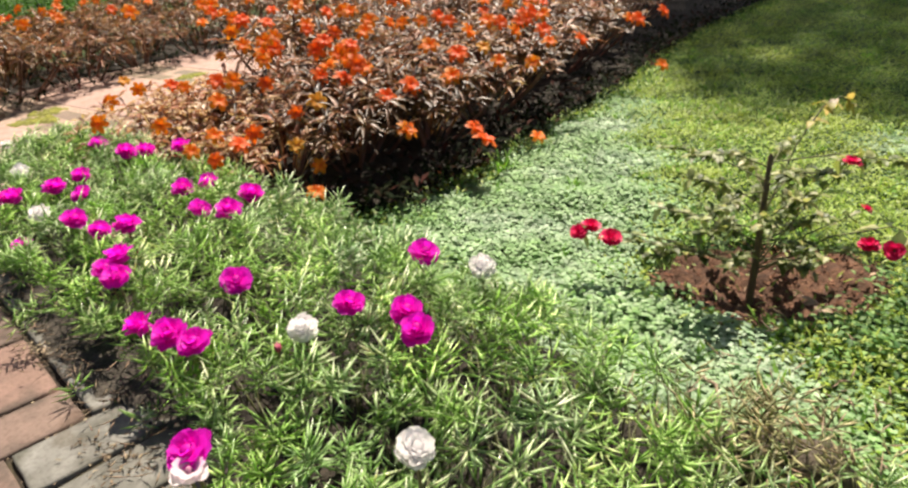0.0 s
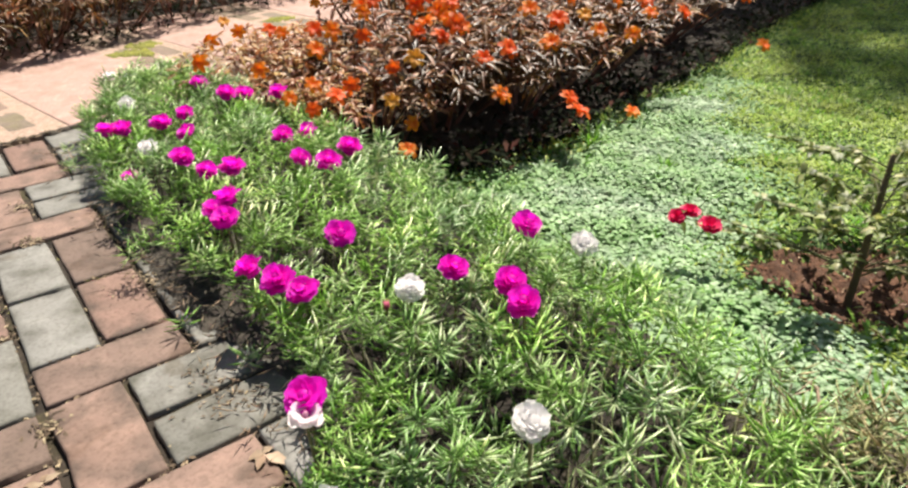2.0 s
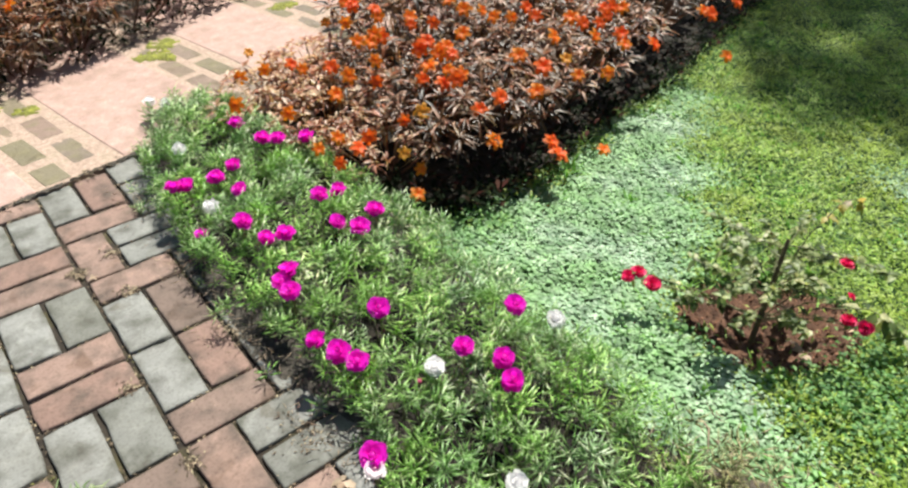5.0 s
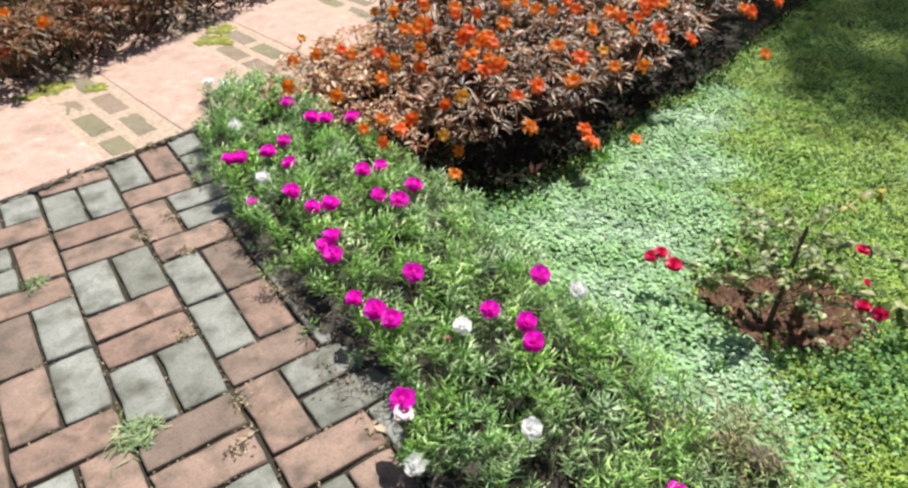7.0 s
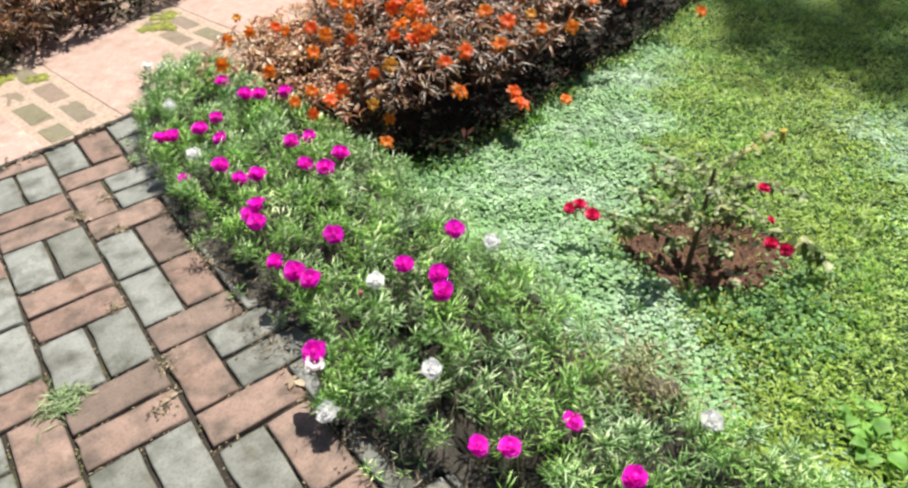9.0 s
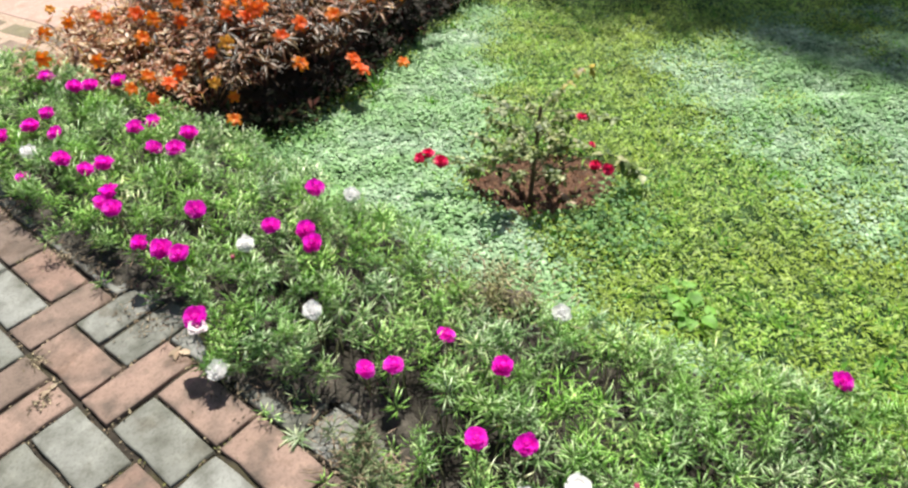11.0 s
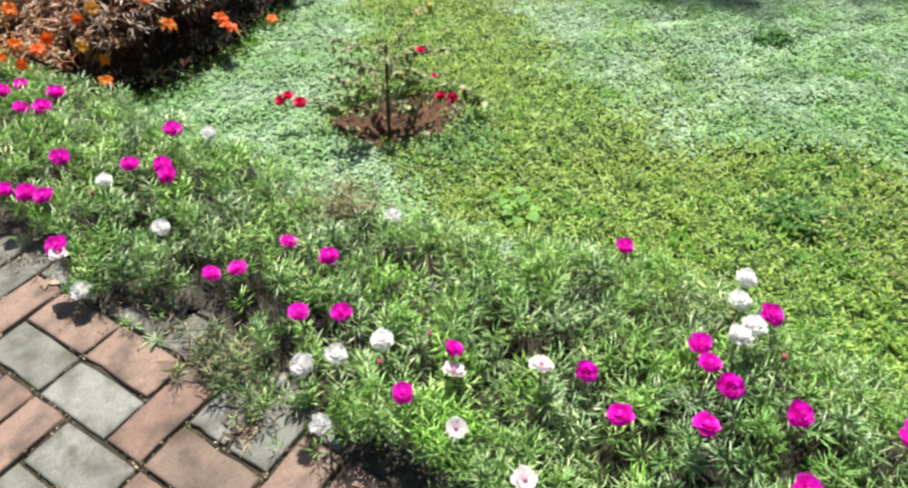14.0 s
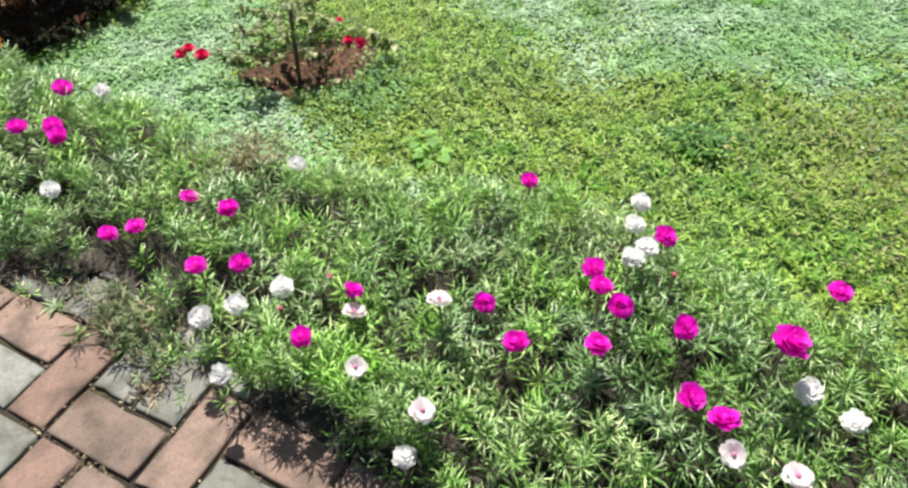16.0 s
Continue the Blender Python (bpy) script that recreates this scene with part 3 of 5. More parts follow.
# shoots that overhang the paving along the edge
oy = rng.uniform(-2.2, 1.1, 420)
ox = np.interp(oy, [-2.6, -1.64, -1.5, -1.38, -1.27, -1.17, -1.06, -0.97, -0.88, -0.78, -0.62, -0.42, -0.25, -0.14, 0.0, 0.15, 0.38, 0.6, 0.9, 1.12], [0.15, 0.19, 0.24, 0.265, 0.262, 0.24, 0.26, 0.29, 0.31, 0.37, 0.345, 0.285, 0.292, 0.318, 0.318, 0.3, 0.285, 0.265, 0.3, 0.33]) - 0.035 * rng.uniform(-1, 1, len(oy)) ** 2 * np.sign(rng.uniform(-0.4, 1, len(oy)))
k = np.ones(len(ox), bool)
for hx, hy, hr in HOLLOWS:
    k &= np.hypot(ox - hx, oy - hy) > hr * 0.9
ox, oy = ox[k], oy[k]
over = rosettes(ox, oy, under_blooms(ox, oy, 0.075 + 0.02 * wave(ox, oy, 9, 5) + rng.uniform(-0.03, 0.015, len(oy))), rng, 13, 0.023, 0.75)
# a full shoulder of shoots that shades the paving
py_ = rng.uniform(-1.5, -1.12, 150)
px_ = 0.275 + rng.uniform(-0.045, 0.05, 150)
shoulder = rosettes(px_, py_, under_blooms(px_, py_, rng.uniform(0.11, 0.155, 150)), rng, 13, 0.023, 0.75)
sprig_x, sprig_y = np.array([0.19, 0.205, 0.21, 0.225, 0.235, 0.2, 0.215, 0.225, 0.21, 0.235, 0.245, 0.235, 0.225, 0.235, 0.255, 0.25, 0.25, 0.225]), np.array([0.255, 0.24, 0.262, 0.25, 0.245, -1.12, -1.15, -1.13, -1.17, -1.16, -0.36, -0.39, -0.41, -0.43, -0.35, -0.44, -0.4, -0.375])
sprig = rosettes(sprig_x, sprig_y, np.array([0.06, 0.055, 0.07, 0.07, 0.075, 0.075, 0.085, 0.095, 0.08, 0.1, 0.07, 0.06, 0.03, 0.045, 0.085, 0.05, 0.075, 0.045]), rng, 11, 0.024, 0.6)
# low shoots under the two blooms that lean over the paving
low = np.stack([rng.normal(0.214, 0.011, 26), rng.normal(-0.398, 0.017, 26), rng.uniform(0.03, 0.072, 26)], 1)
stray = joined(stray, over, shoulder, sprig, rosettes(low[:, 0], low[:, 1], low[:, 2], rng, 11, 0.019, 0.6))
cushion = new("moss_rose_foliage", raw_mesh("moss_rose_foliage", *joined((v, f), under, stray), M_NEEDLE))
tagged(cushion, "low green cushion of needle-leaved moss rose beside the paving", "ground cover", kind="stuff")
# stalks that carry the cushion
x, y = scatter(BED, 850, rng)
z = bed_top(x, y) * 0.85
base = np.stack([x + rng.normal(0, 0.02, len(x)), y + rng.normal(0, 0.02, len(x)), lay(x, y) + 0.01], 1)
top = np.stack([x, y, z], 1)
stalks = new("moss_rose_stalks", raw_mesh("moss_rose_stalks", *needles(base, top - base, np.linalg.norm(top - base, axis=1) * 1.1, 0.0036), M_STALK))
tagged(stalks, "thin fleshy stalks beneath the moss rose leaves", "ground cover", kind="stuff")

# withered strands in the cushion
n = 150
sx, sy = rng.normal(0.74, 0.07, n), rng.normal(-0.76, 0.09, n)
strands = needles(np.stack([sx, sy, bed_top(sx, sy) * rng.uniform(0.5, 1.0, n)], 1), rng.normal(0, 1, (n, 3)) * np.array([[1, 1, 0.3]]), rng.uniform(0.02, 0.05, n), 0.0025)
n = 520
ly = rng.uniform(-1.1, 1.05, n)
lx = 0.245 + 0.03 * wave(ly, ly, 3, 1) + rng.normal(0, 0.03, n)
strands = joined(strands, needles(np.stack([lx, ly, 0.012 + 0.006 * rng.uniform(0, 1, n)], 1), rng.normal(0, 1, (n, 3)) * np.array([[1, 1, 0.25]]), rng.uniform(0.012, 0.04, n), 0.0025))
n = 170
tx_, ty_ = rng.normal(0.235, 0.03, n), rng.normal(-0.83, 0.08, n)
# faded shoots that trail over the grey bricks
q = rng.uniform(0, 1, 55)
trail = rosettes(0.275 - 0.085 * q + rng.normal(0, 0.018, 55), -0.7 - 0.22 * q + rng.normal(0, 0.03, 55), rng.uniform(0.012, 0.05, 55), rng, 11, 0.023, 0.55)
tagged(new("trailing_shoots", raw_mesh("trailing_shoots", *trail, M_PATHWEED)), "faded olive moss rose shoots trailing over the paving edge", "ground cover", kind="stuff")
strands = joined(strands, needles(np.stack([tx_, ty_, rng.uniform(0.008, 0.04, n)], 1), rng.normal(0, 1, (n, 3)) * np.array([[1, 1, 0.3]]), rng.uniform(0.02, 0.055, n), 0.003))
tagged(new("withered_strands", raw_mesh("withered_strands", *strands, M_DRY)), "tan withered moss rose strands in the bed", "ground cover", kind="stuff")

# ---- lawn and pale ground cover ----
LAWN = [(0.6, -4.0), (6.2, -4.0), (6.2, 1.06), (4.3, 0.9), (3.5, 0.79), (2.85, 0.64), (2.24, 0.47), (1.75, 0.42), (1.3, 0.32), (1.0, 0.32), (0.8, 0.42), (0.7, 0.0), (0.66, -0.5), (0.75, -0.9), (0.85, -1.3), (0.8, -1.75), (0.7, -2.2)]


def turf(poly, per_m2, rng):
    x, y = scatter(poly, per_m2, rng)
    k = ~inside(SOIL_PATCH, x, y) | (rng.uniform(0, 1, len(x)) < 0.03)
    x, y = x[k], y[k]
    return x, y, lay(x, y)


def cover_leaves(x, y, z, rng, length, width, rise):
    n = len(x)
    ang = rng.uniform(0, 2 * math.pi, n)
    way = np.stack([np.cos(ang), np.sin(ang), rise * rng.uniform(0.1, 1.0, n)], 1)
    return leaflets(np.stack([x, y, z], 1), way, length * rng.uniform(0.6, 1.3, n), width * rng.uniform(0.7, 1.3, n), 0.25)


x, y, z = turf(LAWN, 25000, rng)
far_off = np.hypot(x - 0.3, y + 0.6)
keep = rng.uniform(0, 1, len(x)) < np.clip(2.4 / far_off, 0.5, 1.0)
x, y, z = x[keep], y[keep], z[keep]
open_ = wave(x, y, 21, 4) > np.where(y < -1.0, -0.38, -0.6) + 0.25 * rng.uniform(-1, 1, len(x))
pale = inside(SILVER, x, y) | inside(SILVER_FAR, x, y)
soft = wave(x, y, 3.0, 4.0) * 0.5 + rng.normal(0, 0.25, len(x))
ds, df = edge_distance(SILVER, x, y), edge_distance(SILVER_FAR, x, y)
d = np.where(inside(SILVER, x, y), ds, np.where(inside(SILVER_FAR, x, y), df * 0.3, -np.minimum(ds, df * 0.3)))
pale = d + soft * 0.14 > 0.0
g = ~pale & open_
gx, gy, gz = x[g], y[g], z[g]
lawn_h = 0.012 + 0.011 * (wave(gx, gy, 5, 9) + 1) + 0.011 * (wave(gx, gy, 17, 2) + 1)
v1 = cover_leaves(gx, gy, gz + lawn_h * rng.uniform(0.1, 1.0, len(gx)), rng, 0.022, 0.0046, 1.3)
tagged(new("lawn_grass", raw_mesh("lawn_grass", *v1, M_GRASS)), "short sunlit yellow-green lawn of fine blades", "grass", kind="stuff")
WORN = [(1.05, -2.0), (1.3, -1.75), (1.65, -1.75), (2.0, -2.2), (2.0, -3.2), (0.9, -3.2), (0.9, -2.3)]
ux, uy = scatter(WORN, 9000, rng)
thin_ = edge_distance(WORN, ux, uy) + 0.12 * wave(ux, uy, 6, 3) + rng.normal(0, 0.06, len(ux)) > 0.1
ux, uy = ux[thin_], uy[thin_]
tagged(new("worn_grass", raw_mesh("worn_grass", *cover_leaves(ux, uy, lay(ux, uy) + rng.uniform(0.015, 0.042, len(ux)), rng, 0.022, 0.005, 1.0), M_WORN)), "worn olive-brown patch of the lawn", "grass", kind="stuff")
# coarser tufts that stand out of the lawn
tx, ty = scatter(LAWN, 60, rng)
ok = ~inside(SOIL_PATCH, tx, ty)
tx, ty = np.repeat(tx[ok], 12), np.repeat(ty[ok], 12)
tx, ty = tx + rng.normal(0, 0.012, len(tx)), ty + rng.normal(0, 0.012, len(ty))
tagged(new("lawn_tufts", raw_mesh("lawn_tufts", *cover_leaves(tx, ty, lay(tx, ty) + 0.012, rng, 0.045, 0.006, 1.5), M_WEED)), "longer light green blades standing out of the lawn", "grass", kind="stuff")
px, py = np.repeat(x[pale], 2), np.repeat(y[pale], 2)
px, py = px + rng.normal(0, 0.006, len(px)), py + rng.normal(0, 0.006, len(py))
k = ~inside(SOIL_PATCH, px, py) & (np.hypot(px - 0.75, py + 0.75) > 0.07)
px, py = px[k], py[k]
pz = lay(px, py)
# creeping mat; its silvery sheen comes from the leaf colour
v2 = cover_leaves(px, py, pz + 0.012 + 0.016 * rng.uniform(0, 1, len(px)) ** 1.5 + 0.008 * wave(px, py, 6, 1), rng, 0.0135, 0.0095, 0.55)
tagged(new("pale_ground_cover", raw_mesh("pale_ground_cover", *v2, M_SILVER)), "mat of small creeping leaves, sky sheen painted in as pale silvery green", "ground cover", kind="stuff")

# ---- dry bare patch between cushion and ground cover ----
BARE = [(0.69, -0.66), (0.74, -0.65), (0.79, -0.7), (0.82, -0.78), (0.8, -0.84), (0.74, -0.83), (0.69, -0.76)]
patch("soil_bare", BARE, 0.075, M_DRYSOIL, "dry grey bare soil in a gap of the bed", 0.008, 0.004)
rq = np.random.RandomState(71)
wx, wy = rq.normal(0.74, 0.055, 40), rq.normal(-0.745, 0.07, 40)
faded = rosettes(wx, wy, lay(wx, wy) + 0.08 + rq.uniform(0, 0.035, 40), rq, 11, 0.026, 0.6)
tagged(new("faded_rosettes", raw_mesh("faded_rosettes", *faded, M_FADED)), "fading tan and olive moss rose shoots round the bare soil", "ground cover", kind="stuff")
for bx, by, ang, ll in ((0.79, -0.655, 0.9, 0.07), (0.72, -0.76, -0.5, 0.07)):
    way = Vector((math.cos(ang), math.sin(ang), 0))
    z0 = float(lay(np.array([bx]), np.array([by]))[0]) + 0.055
    me = raw_mesh("dead_stalk", *tube([(0, 0, -0.01), tuple(way * ll * 0.5 + Vector((0.006, -0.004, 0.012))), tuple(way * ll + Vector((0, 0, 0.004)))], [0.002, 0.0026, 0.0012], 6), M_DRY)
    tagged(new("dead_stalk", me), "pale tan dead stalk lying in the bed", "litter").location = (bx, by, z0)

# ---- flowers ----
def petal_ring(n, radius, width, rise, start, curl, rng, cup=0.3):
    """Rounded petals, each with a rib and an uneven lip."""
    v, f = [], []
    rows = (0.0, 0.35, 0.7, 1.0)
    wide = (0.25, 0.85, 1.0, 0.6)
    for k in range(n):
        ang = start + 2 * math.pi * k / n + rng.uniform(-0.12, 0.12)
        r = radius * rng.uniform(0.88, 1.1)
        o = len(v)
        for s, w in zip(rows, wide):
            h = rise * r * s - curl * r * s * s
            for side in (-1, 0, 1):
                q = side * w * width * 0.5
                lift = abs(side) * cup * width * w * 0.35 + rng.uniform(-0.04, 0.04) * r * s
                rr = r * s * (1 - 0.08 * abs(side) - (0.05 if side == 0 and s == 1 else 0))
                v.append((rr * math.cos(ang) - q * math.sin(ang), rr * math.sin(ang) + q * math.cos(ang), h + lift))
        for a in range(3):
            for b in range(2):
                i = o + a * 3 + b
                f += [(i, i + 1, i + 4), (i, i + 4, i + 3)]
    return np.array(v), np.array(f)


def dome(radius, height, sides=8):
    v = [(0, 0, height)]
    for ring, zz in ((0.6, 0.75), (1.0, 0.0)):
        v += [(radius * ring * math.cos(2 * math.pi * s / sides), radius * ring * math.sin(2 * math.pi * s / sides), height * zz) for s in range(sides)]
    f = [(0, 1 + s, 1 + (s + 1) % sides) for s in range(sides)]
    for s in range(sides):
        a, b = 1 + s, 1 + (s + 1) % sides
        f += [(a, a + sides, b + sides), (a, b + sides, b)]
    return np.array(v), np.array(f)


def shaggy_ring(n, size, reach, top, width, start, rng):
    """Upright petals with a narrow claw, a broad blade and a torn lip."""
    v, f = [], []
    for k in range(n):
        ang = start + 2 * math.pi * k / n + rng.uniform(-0.2, 0.2)
        out, high = reach * rng.uniform(0.85, 1.12), top * rng.uniform(0.85, 1.15)
        o = len(v)
        for s, w in ((0.0, 0.2), (0.4, 0.75), (0.75, 1.0), (1.0, 0.72)):
            for side in (-1, 0, 1):
                q = side * w * width * size * 0.5
                rad = size * (out * (s ** 1.1) - 0.1 * abs(side) * out)
                z = size * (high * s ** 0.8 - (0.09 * rng.uniform(0, 1) if s == 1 else 0)) + rng.uniform(-0.03, 0.03) * size
                if s == 1 and side == 0:
                    z -= 0.06 * size
                v.append((rad * math.cos(ang) - q * math.sin(ang), rad * math.sin(ang) + q * math.cos(ang), z))
        for a in range(3):
            for b in range(2):
                i = o + a * 3 + b
                f += [(i, i + 1, i + 4), (i, i + 4, i + 3)]
    return np.array(v), np.array(f)


def moss_bloom_mesh(name, mat, seed, size=0.022, tall=1.0):
    """A full double bloom: a tapered cup of outer petals packed with ruffled inner ones."""
    r = np.random.RandomState(seed)
    rings = [shaggy_ring(9, size, 1.08, 0.62 * tall, 0.9, 0.0, r), shaggy_ring(9, size, 0.93, 0.92 * tall, 0.75, 0.35, r), shaggy_ring(8, size, 0.7, 1.1 * tall, 0.62, 0.1, r), shaggy_ring(6, size, 0.4, 1.16 * tall, 0.5, 0.5, r), dome(size * 0.55, size * 1.06 * tall, 10)]
    v, f = joined(*rings)
    return raw_mesh(name, v - np.array([[0, 0, size * 0.35]]), f, mat)


def white_bloom_mesh(name, mat, seed, size=0.0195):
    """A loose double bloom: narrow torn petals that stand in a puff."""
    r = np.random.RandomState(seed)
    v, f = joined(shaggy_ring(11, size, 1.1, 0.55, 0.75, 0.0, r), shaggy_ring(10, size, 0.98, 0.85, 0.7, 0.35, r), shaggy_ring(8, size, 0.76, 1.02, 0.6, 0.1, r), shaggy_ring(6, size, 0.42, 1.06, 0.5, 0.5, r), dome(size * 0.9, size * 1.04, 12))
    return raw_mesh(name, v + r.normal(0, 0.04 * size, v.shape) - np.array([[0, 0, size * 0.35]]), f, mat)


def eyed_bloom_mesh(name, mat, seed, size=0.02):
    """A flatter bloom with an open throat."""
    r = np.random.RandomState(seed)
    return raw_mesh(name, *joined(petal_ring(7, size * 1.06, size * 0.95, 0.3, 0.0, 0.18, r), petal_ring(6, size * 0.9, size * 0.8, 0.75, 0.5, 0.2, r)), mat)


def aimed(axis, spin):
    """Turn that points a bloom along an axis, with a spin of its own."""
    return (Vector(axis).to_track_quat("Z", "Y").to_matrix() @ Matrix.Rotation(spin, 3, "Z")).to_euler()


BLOOMS = {"magenta": [moss_bloom_mesh("bloom", M_MAGENTA, s, 0.022, q) for s, q in ((1, 1.0), (2, 1.15), (3, 0.85), (8, 1.05))], "white": [white_bloom_mesh("bloom", M_WHITE, s) for s in (4, 5, 9)], "blush": [eyed_bloom_mesh("bloom", M_BLUSH, s) for s in (6, 7)]}
STAMENS = raw_mesh("stamens", *dome(0.0035, 0.004), M_STAMEN)
CALYX = raw_mesh("calyx", *tube([(0, 0, -0.006), (0, 0, 0.001), (0, 0, 0.007)], [0.0022, 0.005, 0.0062], 7), M_GSTEM)
LABELS = {"magenta": "double magenta moss rose flower on a short stalk", "white": "white double moss rose flower on a short stalk", "blush": "pale pink and white moss rose flower"}
flower_count = 0


def moss_rose(x, y, z, tone, size=1.0):
    """One open flower: stalk, ruffled bloom and stamens."""
    global flower_count
    flower_count += 1
    r = np.random.RandomState(100 + flower_count)
    foot = float(lay(np.array([x]), np.array([y]))[0]) + 0.02
    ob = tagged(new("moss_rose_flower"), LABELS[tone], "flower", "moss roses in the bed")
    ob.location = (x, y, foot)
    h = z - foot - 0.008
    child("stalk", raw_mesh("stalk", *tube([(0.004 * r.normal(), 0.004 * r.normal(), 0), (0.003, 0, h * 0.5), (0, 0, h)], [0.002, 0.002, 0.0022], 5), M_GSTEM), ob)
    lean = aimed((r.normal(-0.15, 0.25), r.normal(-0.2, 0.25), 1.0), r.uniform(0, 6.28))
    s = size * r.uniform(0.92, 1.08)
    bl = child("bloom", BLOOMS[tone][r.randint(len(BLOOMS[tone]))], ob, "", (0, 0, h), lean, s)
    child("calyx", CALYX, bl, "pale green calyx", (0, 0, -0.009), (0, 0, 0), 1.0)
    if tone == "blush":
        child("stamens", STAMENS, bl, "mauve pink stamens", (0, 0, 0.004), (0, 0, 0), 1.3)


for x, y in MAGENTA_UPPER:
    moss_rose(x, y, 0.13, "magenta", 1.06)
moss_rose(0.281, 0.526, 0.09, "magenta", 0.85)
for x, y, z in MAGENTA_MIDDLE:
    moss_rose(x, y, z, "magenta", 1.07)
for x, y, z in MAGENTA_LOWER:
    moss_rose(x, y, z, "magenta", 0.92)
moss_rose(0.566, -1.947, 0.225, "magenta", 1.2)
for x, y, z in WHITES:
    moss_rose(x, y, z, "white")
for x, y, z in BLUSHES:
    moss_rose(x, y, z, "blush")

# closed buds
BUD = raw_mesh("bud", *joined(needles(np.zeros((5, 3)), np.array([[0.25 * math.cos(q), 0.25 * math.sin(q), 1.0] for q in (0, 1.26, 2.5, 3.8, 5.0)]), np.full(5, 0.016), 0.007)), M_BUD)
for x, y, z in [(0.391, -0.258, 0.13), (0.419, -1.207, 0.155), (0.673, -1.76, 0.16), (0.33, -1.16, 0.14)]:
    ob = tagged(new("moss_rose_bud"), "small closed dark pink moss rose bud", "bud", "moss roses in the bed")
    ob.location = (x, y, z - 0.07)
    child("stalk", raw_mesh("stalk", *tube([(0, 0, -0.05), (0.003, 0, 0.03), (0, 0, 0.07)], [0.002, 0.002, 0.002], 5), M_GSTEM), ob)
    child("bud", BUD, ob, "", (0, 0, 0.068))

# ---- bronze-leaved impatiens with orange flowers ----
def impatiens_bloom(name, mat, seed):
    r = np.random.RandomState(seed)
    return raw_mesh(name, *joined(petal_ring(6, 0.03, 0.017, 0.25, 0.0, 0.4, r, 0.35), petal_ring(5, 0.022, 0.013, 0.6, 0.4, 0.3, r, 0.35)), mat)


ORANGES = [impatiens_bloom("flower", M_ORANGE, 11), impatiens_bloom("flower", M_ORANGE, 12), impatiens_bloom("flower", M_SCARLET, 13)]
AMBERS = [impatiens_bloom("flower", M_AMBER, 14)]


def impatiens_meshes(seed, height, radius, whorls, leaf=0.055, mat=M_BRONZE):
    """Stems that fork from one root and whorls of lance-shaped bronze leaves over a dome."""
    r = np.random.RandomState(seed)
    stems, vs = [], []
    ang = r.uniform(0, 2 * math.pi, whorls)
    rad = radius * np.sqrt(r.uniform(0, 1, whorls))
    top = height * np.sqrt(np.clip(1 - 0.45 * (rad / radius) ** 2, 0.05, 1))
    level = r.uniform(0.68, 1.0, whorls) ** 0.8
    tips = np.stack([rad * np.cos(ang), rad * np.sin(ang), top * level], 1)
    for k in range(8):
        p = tips[k]
        stems.append(raw_mesh("stem", *tube([(p[0] * 0.15, p[1] * 0.15, -0.02), (p[0] * 0.7, p[1] * 0.7, p[2] * 0.55), tuple(p)], [0.006, 0.0045, 0.003], 5), M_STEM))
    root = tips * np.array([[0.45, 0.45, 0.35]])
    vs.append(blades(root, tips - root, np.linalg.norm(tips - root, axis=1) * 1.02, 0.005, 0.0, 0.2))
    out = unit(np.stack([tips[:, 0] * 2, tips[:, 1] * 2, 0.12 + 0 * ang], 1) + r.normal(0, 0.25, (whorls, 3)))
    for k in range(9):
        a = k * 0.698 + r.uniform(-0.25, 0.25, whorls)
        w = np.stack([np.cos(a), np.sin(a), r.uniform(-0.15, 0.75, whorls)], 1) + out * 0.5
        vs.append(blades(tips - np.array([[0, 0, 0.002 * k]]), w, leaf * r.uniform(0.65, 1.25, whorls), 0.0105 * r.uniform(0.6, 1.3, whorls), 0.35, 0.25))
    return raw_mesh("foliage", *joined(*vs), mat), stems


DENSE = [impatiens_meshes(q, 0.285, 0.25, 68, 0.063) for q in (21, 22, 23, 24)]
LOW = [impatiens_meshes(s, 0.21, 0.22, 64, 0.04, M_TWIGLEAF) for s in (31, 32)]
plants = []


def impatiens(x, y, size, meshes, label):
    ob = tagged(new("impatiens_plant"), label, "plant", "bronze-leaved impatiens in the border")
    ob.location = (x, y, float(lay(np.array([x]), np.array([y]))[0]) + 0.02)
    turn = (0, 0, random.uniform(0, 6.28))
    child("foliage", meshes[0], ob, "", (0, 0, 0), turn, size)
    for stem in meshes[1]:
        child("stem", stem, ob, "reddish stem", (0, 0, 0), turn, size)
    plants.append(ob)
    return ob


def add_bloom(x, y, z, pool, size=1.0):
    """A flower on a thin stalk, part of the plant that stands nearest."""
    owner = min(plants, key=lambda o: (o.location.x - x) ** 2 + (o.location.y - y) ** 2)
    tilt = aimed((random.gauss(-0.35, 0.35), random.gauss(-0.75, 0.35), 0.75), random.uniform(0, 6.28))
    at = Vector((x - 0.02, y - 0.03, z + 0.02)) - owner.location
    fl = child("flower", random.choice(pool), owner, "orange five-petalled flower", at, tilt, size * random.uniform(0.85, 1.25))
    child("stalk", STALK, fl, "", (0, 0, 0))


